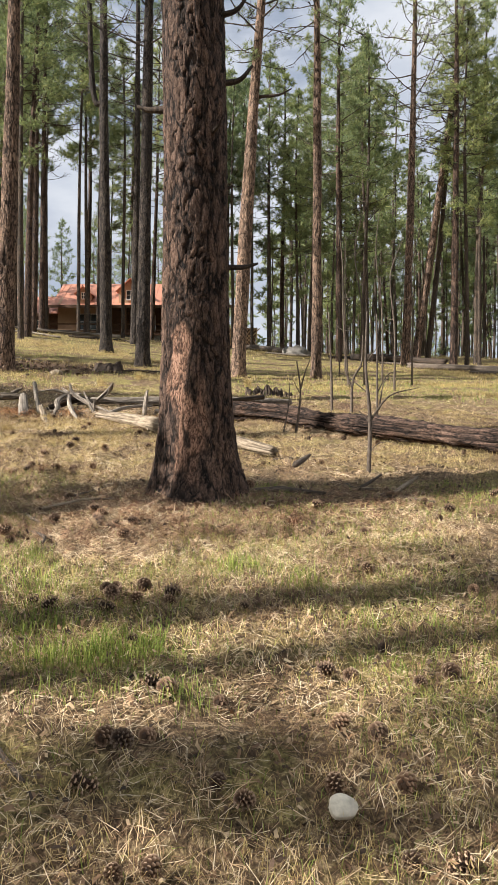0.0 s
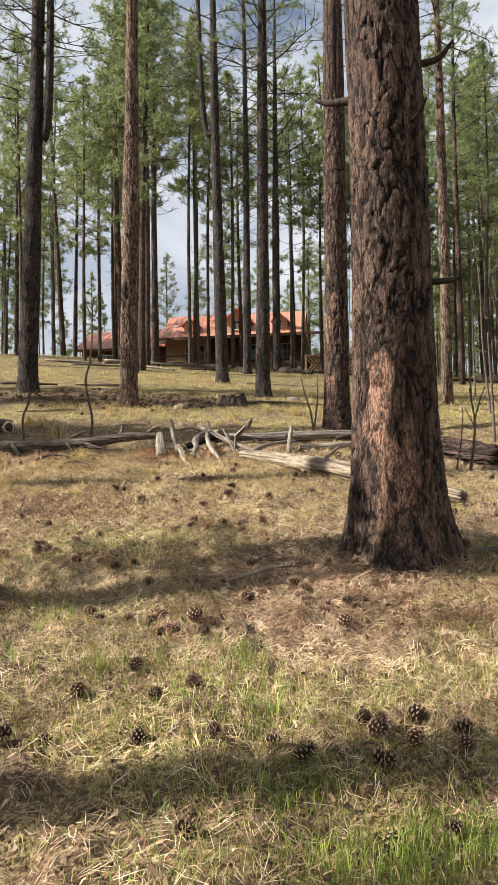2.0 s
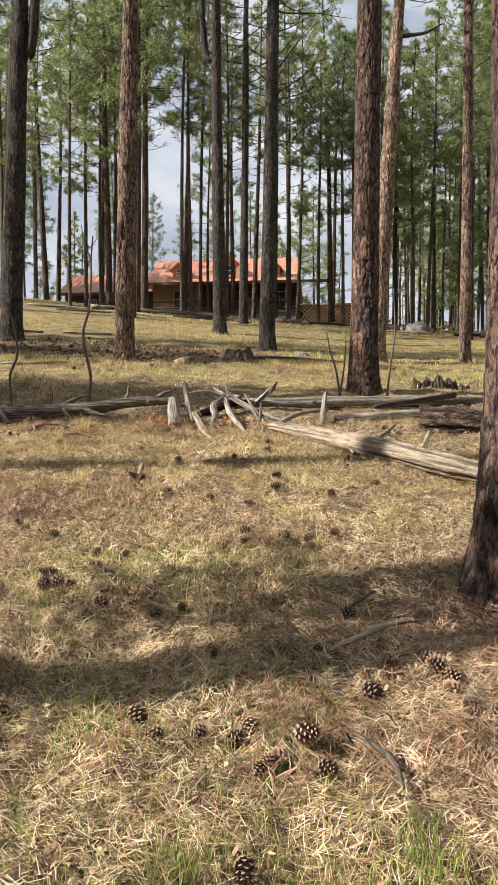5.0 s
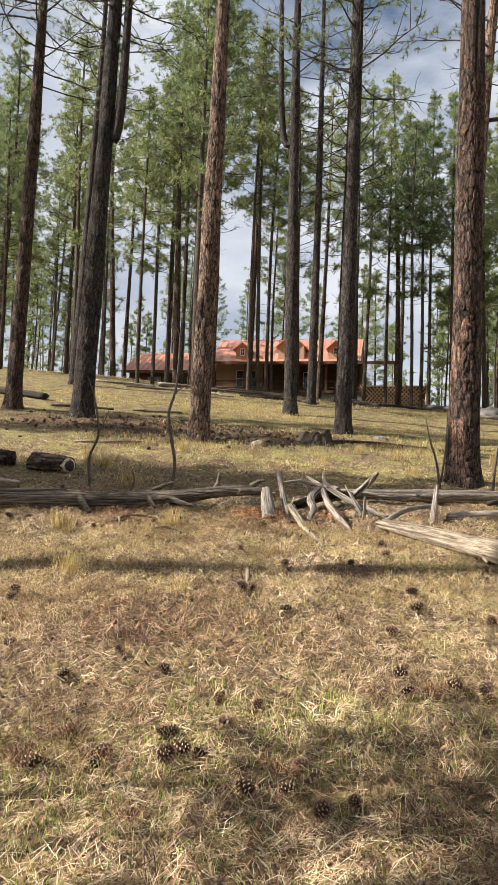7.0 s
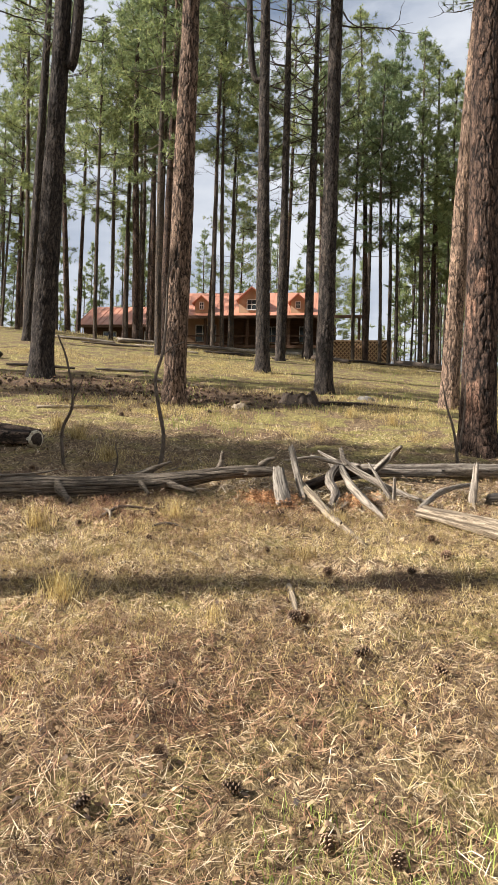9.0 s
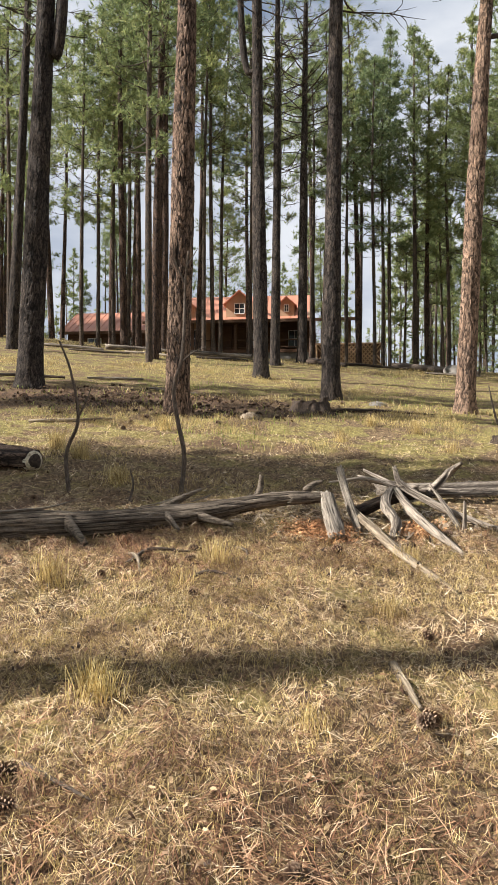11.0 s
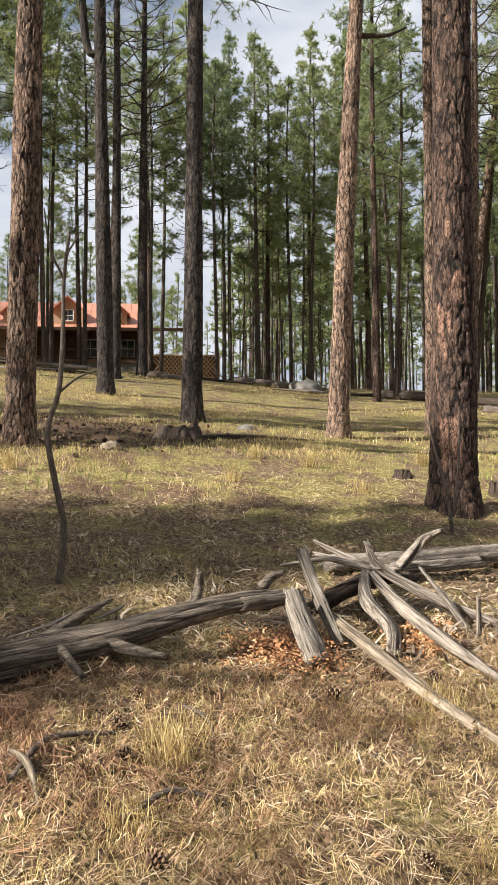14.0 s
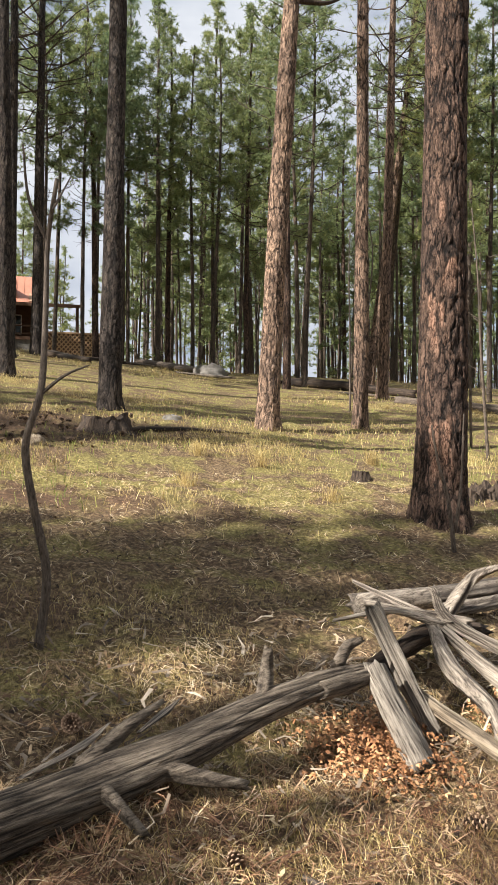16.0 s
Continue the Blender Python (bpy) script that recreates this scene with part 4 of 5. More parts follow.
def window(parent, x, y, z, w, hh, nx, nz):
    """A white-framed window with its panes, on a wall that faces the camera's way of coming."""
    f = 0.05
    bars = [box(x - w / 2, x + w / 2, y - 0.05, y, z + hh / 2 - f, z + hh / 2), box(x - w / 2, x + w / 2, y - 0.05, y, z - hh / 2, z - hh / 2 + f),
            box(x - w / 2, x - w / 2 + f, y - 0.05, y, z - hh / 2, z + hh / 2), box(x + w / 2 - f, x + w / 2, y - 0.05, y, z - hh / 2, z + hh / 2)]
    for i in range(1, nx):
        cx = x - w / 2 + w * i / nx
        bars.append(box(cx - 0.015, cx + 0.015, y - 0.04, y - 0.005, z - hh / 2, z + hh / 2))
    for i in range(1, nz):
        cz = z - hh / 2 + hh * i / nz
        bars.append(box(x - w / 2, x + w / 2, y - 0.042, y - 0.006, cz - 0.015, cz + 0.015))
    win = part("window", box_mesh("window", WHITE, *bars), parent, "white-framed window")
    part("pane", box_mesh("pane", GLASS, box(x - w / 2 + f, x + w / 2 - f, y - 0.022, y - 0.012, z - hh / 2 + f, z + hh / 2 - f)), win)


build_house()


# ---- fallen wood ----
def on_ground(points):
    """(x, y, height above the ground) to places."""
    return [(x, y, gz(x, y) + h) for x, y, h in points]


def log(points, radii, mat, label, name="fallen_log", segs=18, rough=0.22, groove=0.12, n=None, seed=1, flat=1.0, stubs=(), group="fallen wood", twist=0.4, ragged=0.6):
    pts = on_ground(points)
    me = bar(name, mat, pts, radii, segs, rough, flat, seed, n or 12 * len(points), groove, twist, ragged)
    ob = thing(name, label, "log" if name == "fallen_log" else "branch", group, aligned(me, pts), me)
    inv = ob.matrix_basis.inverted()
    for sp, sr in stubs:
        sme = bar("branch_stub", mat, on_ground(sp), sr, 10, 0.35, 1.0, seed + 1, 10, 0.25, 0.0, 1.0)
        sme.transform(inv)
        part("branch_stub", sme, ob)
    return ob


log([(-8.6, 10.2, 0.10), (-5.9, 11.2, 0.08), (-5.3, 11.46, 0.095), (-4.75, 11.71, 0.10), (-4.43, 11.85, 0.15), (-4.14, 11.985, 0.215), (-3.84, 12.12, 0.255), (-3.57, 12.24, 0.26)],
    [0.125, 0.105, 0.095, 0.092, 0.078, 0.064, 0.055, 0.035], LOG_WOOD_SHADED, "long weathered grey fallen log lying on pine needles", segs=72, n=220, seed=3, groove=0.05, rough=0.17, ragged=0.35, twist=0.5,
    stubs=(([(-4.74, 11.63, 0.12), (-4.69, 11.57, 0.10), (-4.63, 11.51, 0.055)], [0.026, 0.02, 0.016]), ([(-4.55, 11.75, 0.12), (-4.42, 11.73, 0.10), (-4.26, 11.71, 0.085)], [0.034, 0.026, 0.014]),
           ([(-4.12, 12.0, 0.25), (-4.09, 12.06, 0.33), (-4.08, 12.06, 0.42)], [0.03, 0.026, 0.016]), ([(-5.42, 11.38, 0.12), (-5.30, 11.25, 0.07), (-5.2, 11.14, 0.02)], [0.05, 0.034, 0.02]),
           ([(-4.80, 11.72, 0.14), (-4.66, 11.79, 0.23), (-4.52, 11.85, 0.30)], [0.034, 0.024, 0.008]), ([(-3.86, 12.08, 0.25), (-3.74, 12.13, 0.255), (-3.6, 12.19, 0.262)], [0.036, 0.04, 0.03]),
           ([(-3.74, 12.2, 0.30), (-3.67, 12.26, 0.36), (-3.60, 12.26, 0.39)], [0.03, 0.024, 0.01])))
# torn shells of outer wood that still cling to the log
for i, (pts, rad) in enumerate((([(-6.4, 10.97, 0.18), (-5.8, 11.24, 0.19), (-5.55, 11.36, 0.215), (-5.37, 11.46, 0.27)], [0.03, 0.05, 0.035, 0.006]),
                                ([(-4.98, 11.66, 0.175), (-4.80, 11.76, 0.20), (-4.70, 11.83, 0.24)], [0.012, 0.024, 0.004]),
                                ([(-4.60, 11.84, 0.20), (-4.50, 11.92, 0.23), (-4.44, 11.95, 0.27)], [0.01, 0.02, 0.004]))):
    log(pts, rad, GREY_WOOD, "torn bleached shell of wood on a fallen log", "fallen_branch", 20, 0.4, 0.3, 24, 470 + i, 0.22, ragged=1.2)
cut = log([(-6.62, 13.75, 0.12), (-6.95, 13.9, 0.12), (-7.3, 14.06, 0.12)], [0.125, 0.13, 0.13], BARK_RED, "short cut log with a pale rim and a dark hollow end", segs=24, seed=5, ragged=0.0)
v, f, d = tube(np.array([(0, 0, -0.03), (0, 0, -0.01), (0, 0, 0.05)]), [0.104, 0.108, 0.108], 22, 0.05)
part("sawn_end", mesh("sawn_end", v, fix_tris(f), CUT_WOOD, attrs=plain_attrs(len(v), 0)), cut, "pale sawn end of the log")
# dark disc that stands in for the shade in the log's end
v, f, d = tube(np.array([(0, 0, -0.036), (0, 0, -0.03), (0, 0, 0.0)]), [0.078, 0.082, 0.082], 22, 0.2)
part("hollow", mesh("hollow", v, fix_tris(f), DARK_WOOD, attrs=plain_attrs(len(v), 0)), cut, "dark disc for the shaded hollow in the log's end")
log([(-7.75, 14.25, 0.12), (-8.6, 14.6, 0.12), (-9.6, 15.0, 0.12)], [0.12, 0.13, 0.12], BARK, "old log with bark lying in tall grass", segs=24, seed=55)
log([(-6.95, 11.55, 0.13), (-6.65, 11.62, 0.15), (-6.3, 11.75, 0.12)], [0.06, 0.085, 0.05], PALE_WOOD, "short bleached chunk of wood behind a log", segs=20, seed=56, ragged=1.0)
log([(-2.30, 11.65, 0.08), (-1.32, 10.5, 0.11), (-0.55, 9.7, 0.11), (0.2, 9.0, 0.08)], [0.06, 0.095, 0.10, 0.06], PALE_WOOD, "pale split log bleached by the sun", segs=30, n=70, seed=6, groove=0.2,
    stubs=(([(-1.2, 10.4, 0.15), (-1.0, 10.55, 0.30)], [0.03, 0.012]), ([(-0.8, 10.0, 0.15), (-0.72, 10.1, 0.32)], [0.035, 0.02]), ([(-1.5, 10.75, 0.12), (-1.4, 10.45, 0.02)], [0.025, 0.012])))
log([(-0.55, 12.0, 0.14), (0.3, 11.6, 0.15), (1.35, 10.55, 0.14), (2.75, 9.35, 0.14), (5.0, 7.6, 0.13)], [0.14, 0.14, 0.13, 0.125, 0.11], BARK, "long dark fallen pine trunk with flaking bark", segs=44, n=150, seed=7, rough=0.4, groove=0.3)
log([(-3.1, 13.5, 0.08), (-1.8, 13.75, 0.09), (-0.5, 14.2, 0.09), (0.6, 15.0, 0.07)], [0.06, 0.09, 0.085, 0.05], GREY_WOOD, "grey fallen log in the shade", segs=20, n=50, seed=8)
log([(-1.6, 12.5, 0.05), (-0.25, 13.2, 0.07)], [0.05, 0.065], GREY_WOOD, "split grey log lying on needles", segs=14, seed=9)
log([(-1.1, 13.2, 0.12), (0.1, 14.4, 0.18)], [0.03, 0.045], DARK_WOOD, "dark fallen limb among grey logs", segs=10, seed=10, name="fallen_branch")
log([(4.2, 36.4, 0.14), (6.0, 35.2, 0.14), (7.9, 33.8, 0.14)], [0.16, 0.18, 0.15], DARK_WOOD, "dark fallen log on the rise", segs=14, seed=11)
log([(5.8, 31.0, 0.12), (8.2, 28.6, 0.12), (10.5, 26.0, 0.12)], [0.12, 0.15, 0.13], TWIG, "long fallen log at the far edge of the grass", segs=14, seed=12)
log([(-4.6, 38.6, 0.13), (-3.0, 37.8, 0.12)], [0.15, 0.1], DARK_WOOD, "dark fallen log below the house", segs=12, seed=13)
log([(-0.9, 41.5, 0.15), (1.2, 40.2, 0.14), (2.6, 39.6, 0.12)], [0.13, 0.16, 0.12], TWIG, "fallen log on the crest", segs=12, seed=14)
log([(-12.6, 36.2, 0.12), (-9.6, 37.4, 0.14), (-7.0, 38.4, 0.12)], [0.1, 0.13, 0.1], GREY_WOOD, "fallen log among the pines below the house", segs=12, seed=15)
log([(-15.6, 26.0, 0.12), (-12.6, 25.2, 0.12)], [0.1, 0.12], DARK_WOOD, "dark fallen log in the shade", segs=12, seed=16)
log([(-3.8, 20.6, 0.05), (-2.7, 21.3, 0.04), (-1.5, 21.7, 0.03)], [0.05, 0.04, 0.02], DARK_WOOD, "dark root running over the grass", segs=10, seed=17, name="fallen_branch")

for i, (x, y, a, L, r) in enumerate(((-13.2, 33.5, 0.2, 2.2, 0.05), (-11.4, 34.6, -0.1, 2.6, 0.06), (-8.9, 36.0, 0.15, 2.4, 0.07), (-7.2, 36.6, -0.3, 1.8, 0.05), (-14.8, 34.4, 0.05, 2.6, 0.08), (-3.4, 40.5, 0.1, 2.0, 0.08), (-1.8, 40.8, -0.2, 1.6, 0.06), (0.2, 38.2, 0.0, 2.2, 0.07),
                                     (3.2, 37.4, -0.3, 2.0, 0.07), (4.9, 33.4, -0.5, 1.8, 0.06), (-9.6, 24.6, 0.4, 1.4, 0.04), (-11.8, 24.0, 0.1, 1.8, 0.05), (7.4, 28.0, -0.6, 2.0, 0.08), (-7.7, 23.3, -0.2, 1.2, 0.035), (9.3, 25.6, -0.4, 1.6, 0.07))):
    log([(x, y, r), (x + L * 0.5 * math.cos(a), y + L * 0.5 * math.sin(a), r * 1.2), (x + L * math.cos(a), y + L * math.sin(a), r)], [r * 0.7, r, r * 0.6], (TWIG, GREY_WOOD, DARK_WOOD)[i % 3], "old fallen branch on the slope", "fallen_branch", 9, 0.2, 0.15, 14, 300 + i)

# the broken stump's limbs
STUMP_SET = "limbs of the broken stump"
for i, (pts, rad, mat, flat, what) in enumerate((
        ([(-3.575, 12.2, 0.31), (-3.55, 12.1, 0.2), (-3.49, 11.92, 0.03)], [0.042, 0.052, 0.06, 0.068], PALE_SLAB, 0.45, "short upright slab of split grey wood"),
        ([(-3.47, 12.42, 0.46), (-3.41, 12.32, 0.28), (-3.31, 12.16, 0.02)], [0.06, 0.058, 0.06, 0.055], PALE_SLAB, 0.5, "leaning slab of split grey wood"),
        ([(-3.36, 12.36, 0.14), (-3.05, 11.5, 0.06), (-2.78, 10.75, 0.02)], [0.045, 0.048, 0.04, 0.02], PALE_WOOD, 0.8, "long smooth bleached limb"),
        ([(-3.0, 12.7, 0.27), (-2.85, 12.2, 0.15), (-2.6, 11.6, 0.02)], [0.035, 0.045, 0.045, 0.02], GREY_WOOD, 0.9, "grey limb of a broken stump"),
        ([(-3.02, 12.72, 0.27), (-3.1, 12.4, 0.2), (-3.03, 12.14, 0.12), (-3.07, 12.0, 0.0)], [0.03, 0.05, 0.045, 0.04], GREY_WOOD, 0.9, "bent grey limb of a broken stump"),
        ([(-3.24, 13.2, 0.31), (-2.95, 12.7, 0.27)], [0.012, 0.035], GREY_WOOD, 1.0, "thin grey branch of a broken stump"),
        ([(-3.3, 12.9, 0.30), (-2.82, 12.7, 0.27)], [0.02, 0.04], GREY_WOOD, 1.0, "thin grey branch of a broken stump"),
        ([(-3.55, 12.72, 0.29), (-3.25, 12.72, 0.33), (-3.0, 12.66, 0.28)], [0.01, 0.02, 0.025], GREY_WOOD, 1.0, "thin grey branch of a broken stump"),
        ([(-3.0, 12.75, 0.43), (-2.91, 12.7, 0.27), (-2.5, 12.48, 0.1), (-2.2, 12.3, 0.03)], [0.025, 0.04, 0.04, 0.025], GREY_WOOD, 1.0, "grey limb of a broken stump"),
        ([(-2.65, 13.2, 0.12), (-2.47, 13.25, 0.29), (-2.38, 13.1, 0.41)], [0.055, 0.05, 0.02], GREY_WOOD, 0.9, "upturned broken branch of grey wood"),
        ([(-2.72, 12.55, 0.33), (-2.6, 12.4, 0.16), (-2.5, 12.3, 0.0)], [0.015, 0.03, 0.035], GREY_WOOD, 0.8, "short leaning stub of grey wood"),
        ([(-2.9, 12.95, 0.12), (-2.55, 13.3, 0.10), (-1.9, 13.55, 0.09)], [0.06, 0.065, 0.06], GREY_WOOD, 0.9, "grey fallen limb beside a stump"),
        ([(-3.35, 12.75, 0.03), (-2.95, 12.85, 0.16), (-2.7, 12.75, 0.22)], [0.07, 0.08, 0.05], DARK_WOOD, 0.9, "dark rotten root under grey limbs"),
        ([(-2.5, 12.22, 0.0), (-2.49, 12.24, 0.26)], [0.03, 0.018], GREY_WOOD, 0.7, "short upright stub of grey wood"),
        ([(-2.3, 11.9, 0.04), (-2.05, 12.4, 0.12), (-1.7, 12.9, 0.1)], [0.03, 0.035, 0.02], GREY_WOOD, 1.0, "thin grey branch of a broken stump"),
        ([(-1.77, 12.44, 0.0), (-1.75, 12.46, 0.2), (-1.73, 12.5, 0.37)], [0.06, 0.055, 0.035], GREY_WOOD, 0.6, "upright splinter of grey wood"))):
    log(pts, rad if flat < 0.7 else [q * 0.8 for q in rad], mat, what, "fallen_branch", 26, 0.36, 0.28, 30, 20 + i, flat, group=STUMP_SET, ragged=0.45 if flat < 0.55 else 1.1)


def mound(name, x, y, rx, ry, h, mat, label, category, seed, sink=0.03):
    n, m = 30, 14
    th, ph = np.meshgrid(np.linspace(0, 2 * np.pi, n, endpoint=False), np.linspace(0, np.pi / 2, m))
    r = 0.7 + 0.4 * vnoise(np.cos(th) * 2 + seed + ph * 2, np.sin(th) * 2 + ph * 2, seed) + 0.3 * vnoise(np.cos(th) * 5 + seed + ph * 6, np.sin(th) * 5 + ph * 6, seed + 1)
    v = np.stack([rx * r * np.cos(ph) * np.cos(th), ry * r * np.cos(ph) * np.sin(th), h * r * np.sin(ph) - sink], -1).reshape(-1, 3)
    i = np.arange((m - 1) * n).reshape(m - 1, n)
    j = np.roll(i, -1, 1)
    f = np.stack([i, j, j + n, i + n], -1).reshape(-1, 4)
    me = mesh(name, v, f, mat, attrs=plain_attrs(len(v), 0.0))
    return thing(name, label, category, "", pose(x, y, gz(x, y)), me)


def broken_stump(x, y, r, h, seed):
    """A rotten stump: a ring of torn upright wood round a hollow."""
    n, m = 40, 12
    th = np.linspace(0, 2 * np.pi, n, endpoint=False)
    ring = np.abs(th - np.pi)
    top = h * (0.25 + 0.75 * vnoise(ring * 1.3 + seed, th * 0, 4) + 0.25 * vnoise(ring * 5 + seed, th * 0, 5) ** 2)
    rim = r * (0.85 + 0.35 * vnoise(ring * 2.5 + seed, th * 0, 6) + 0.25 * (vnoise(ring * 9 + seed, th * 0, 7) - 0.5))
    rows = []
    for q in range(m):
        t = q / (m - 1)
        if t < 0.6:
            u = t / 0.6
            rr, z = rim * (1.35 - 0.55 * u ** 0.6), -0.05 + (top + 0.05) * u
        else:
            u = (t - 0.6) / 0.4
            rr, z = rim * (0.85 - 0.8 * u), top * (1 - 0.55 * u ** 0.5)
        rr = rr * (1 + 0.14 * (vnoise(ring * 8 + seed, np.full(n, t * 9), 8) - 0.5))
        rows.append(np.stack([rr * np.cos(th), rr * np.sin(th), z], -1))
    v = np.concatenate(rows)
    i = np.arange((m - 1) * n).reshape(m - 1, n)
    j = np.roll(i, -1, 1)
    f = np.stack([i, j, j + n, i + n], -1).reshape(-1, 4)
    me = mesh("rotten_stump", v, f, DARK_WOOD, smooth=False, attrs=plain_attrs(len(v), 0.0))
    return thing("rotten_stump", "low jagged stump of dark rotten wood", "stump", "rotten stumps", pose(x, y, gz(x, y)), me)


mound("boulder", 1.7, 38.8, 0.62, 0.45, 0.5, STONE, "grey boulder on the crest of the slope", "rock", 2)
broken_stump(-3.98, 20.6, 0.34, 0.30, 3)
mound("rock", -4.97, 19.25, 0.16, 0.11, 0.13, PALE_WOOD, "pale broken wood block in the grass", "wood block", 4)
mound("rock", -2.6, 22.8, 0.2, 0.14, 0.12, STONE, "small grey rock in the grass", "rock", 5)
for x, y, r, h in ((0.1, 17.12, 0.17, 0.26), (-0.16, 17.0, 0.12, 0.2), (0.36, 17.2, 0.13, 0.22), (0.62, 17.1, 0.09, 0.12), (-1.0, 18.2, 0.12, 0.12)):
    broken_stump(x, y, r, h, 9 + 3 * x)


# ---- bare saplings ----
def sapling(x, y, lines, label="bare dead sapling with a crooked stem"):
    """lines: (points relative to the base, thickness at the foot and tip)."""
    base = thing("dead_sapling", label, "sapling", "bare saplings", pose(x, y, gz(x, y)))
    for i, (pts, r0, r1) in enumerate(lines):
        part("stem" if i == 0 else "twig", bar("stem" if i == 0 else "twig", TWIG, pts, [r0, (r0 + r1) / 2, r1], 8, 0.15, 1.0, i + 2, 6 * len(pts)), base)
    return base


sapling(-4.93, 13.06, (([(0, 0, -0.05), (0.04, 0, 0.33), (-0.02, 0, 0.66), (-0.06, 0, 0.96), (0.01, 0, 1.23), (0.03, 0.05, 1.58), (0.04, 0.05, 1.96), (0.08, 0, 2.25)], 0.024, 0.010),
                       ([(0.0, 0, 1.2), (0.12, 0.0, 1.3), (0.24, 0.05, 1.36)], 0.010, 0.004), ([(0.04, 0.05, 1.95), (-0.05, 0.05, 2.15), (-0.08, 0, 2.4)], 0.010, 0.004), ([(0.06, 0, 2.1), (0.15, 0.1, 2.3)], 0.008, 0.003)))
sapling(-5.93, 12.9, (([(0, 0, -0.05), (-0.03, 0, 0.36), (0.08, 0, 0.67), (0.01, 0, 1.11), (-0.10, 0, 1.4)], 0.022, 0.008), ([(0.06, 0, 0.65), (0.16, 0, 0.85), (0.2, 0.02, 0.98)], 0.010, 0.004)))
sapling(-5.3, 12.6, (([(0, 0, -0.05), (0.05, 0, 0.14), (0.02, 0, 0.28)], 0.014, 0.006),), "short crooked dead twig standing in needles")
sapling(1.12, 8.08, (([(0, 0, -0.05), (0.01, 0, 0.55), (-0.03, 0, 1.05), (-0.02, 0, 1.6)], 0.024, 0.008), ([(0.01, 0, 0.52), (0.2, 0.0, 0.77), (0.5, 0.05, 0.86)], 0.012, 0.003), ([(0.0, 0, 0.52), (-0.1, 0, 0.63)], 0.008, 0.003),
                     ([(0.1, 0, 0.64), (0.16, 0.1, 0.9), (0.24, 0.1, 0.98)], 0.008, 0.003), ([(-0.01, 0, 0.8), (-0.22, 0.05, 0.98), (-0.3, 0.05, 1.0)], 0.007, 0.003), ([(0.0, 0, 0.2), (0.1, 0.1, 0.3), (0.24, 0.1, 0.33)], 0.007, 0.003), ([(-0.03, 0, 1.1), (0.12, 0, 1.3)], 0.007, 0.003)))
sapling(0.51, 10.8, (([(0, 0, -0.05), (0.05, 0, 0.3), (0.07, 0, 0.6), (0.02, 0, 0.98)], 0.02, 0.008), ([(0.07, 0, 0.6), (0.14, 0, 0.85), (0.2, 0, 1.0)], 0.012, 0.004), ([(0.06, 0, 0.55), (-0.04, 0, 0.75)], 0.008, 0.003)))
sapling(0.34, 10.76, (([(0, 0, -0.05), (0.08, 0, 0.38), (0.10, 0, 0.76)], 0.012, 0.004),))
sapling(1.25, 13.57, (([(0, 0, -0.05), (-0.02, 0, 0.8), (-0.06, 0, 1.7)], 0.026, 0.010), ([(-0.02, 0, 0.6), (-0.15, 0, 0.8)], 0.008, 0.003)))
sapling(1.53, 13.16, (([(0, 0, -0.05), (0.02, 0, 0.55), (0.16, 0, 0.85), (0.18, 0, 1.3)], 0.026, 0.010), ([(0.0, 0, 0.45), (-0.1, 0, 0.75), (-0.1, 0, 1.2)], 0.018, 0.006), ([(0.1, 0, 0.75), (0.35, 0, 0.9)], 0.010, 0.004)))
sapling(1.68, 11.34, (([(0, 0, -0.05), (0.0, 0, 0.9), (-0.01, 0, 1.6)], 0.02, 0.007), ([(0.0, 0, 0.5), (0.15, 0, 0.75), (0.3, 0, 0.8)], 0.010, 0.003)))
sapling(-1.55, 15.0, (([(0, 0, -0.05), (-0.06, 0, 0.4), (-0.16, 0, 0.75), (-0.22, 0, 1.05)], 0.022, 0.007), ([(0.0, 0, 0.15), (0.06, 0, 0.6), (0.08, 0, 1.15)], 0.018, 0.006)))
sapling(-0.85, 15.0, (([(0, 0, -0.05), (0.05, 0, 0.5), (0.12, 0, 1.0), (0.1, 0, 1.7)], 0.02, 0.006), ([(0.1, 0, 0.9), (0.3, 0, 1.0), (0.5, 0.05, 0.98)], 0.008, 0.003), ([(0.1, 0, 1.3), (0.3, 0.05, 1.5)], 0.007, 0.003)), "bare pale twiggy sapling beside a pine")


rng = np.random.default_rng(8)
for x, y, h in ((2.3, 20.5, 4.2), (2.9, 22.0, 5.0), (3.3, 19.5, 3.8), (3.7, 24.0, 5.2), (2.6, 26.0, 5.5), (4.3, 22.5, 4.6), (3.0, 28.0, 5.0)):
    lines = [([(0, 0, -0.05), (rng.normal(0, 0.08), 0, h * 0.4), (rng.normal(0, 0.12), 0.1, h * 0.75), (rng.normal(0, 0.2), 0.1, h)], 0.03, 0.008)]
    for q in range(9):
        z, a, L = h * rng.uniform(0.25, 0.95), rng.uniform(0, 6.28), rng.uniform(0.3, 0.8)
        lines.append(([(0, 0, z), (L * 0.5 * math.cos(a), L * 0.5 * math.sin(a), z + 0.1 * L), (L * math.cos(a), L * math.sin(a), z + 0.45 * L)], 0.009, 0.003))
    sapling(x, y, lines, "tall thin bare sapling in the grass")


# ---- ground cover ----
def scatter_points(n, x0, x1, y0, y1, seed, power=1.0, weight=None):
    """Points over a stretch of ground, thicker towards its lower end."""
    rng = np.random.default_rng(seed)
    x = rng.uniform(x0, x1, n)
    y = y0 + (y1 - y0) * rng.uniform(0, 1, n) ** power
    if weight is not None:
        keep = rng.uniform(0, 1, n) < weight(x, y)
        x, y = x[keep], y[keep]
    return x, y, rng


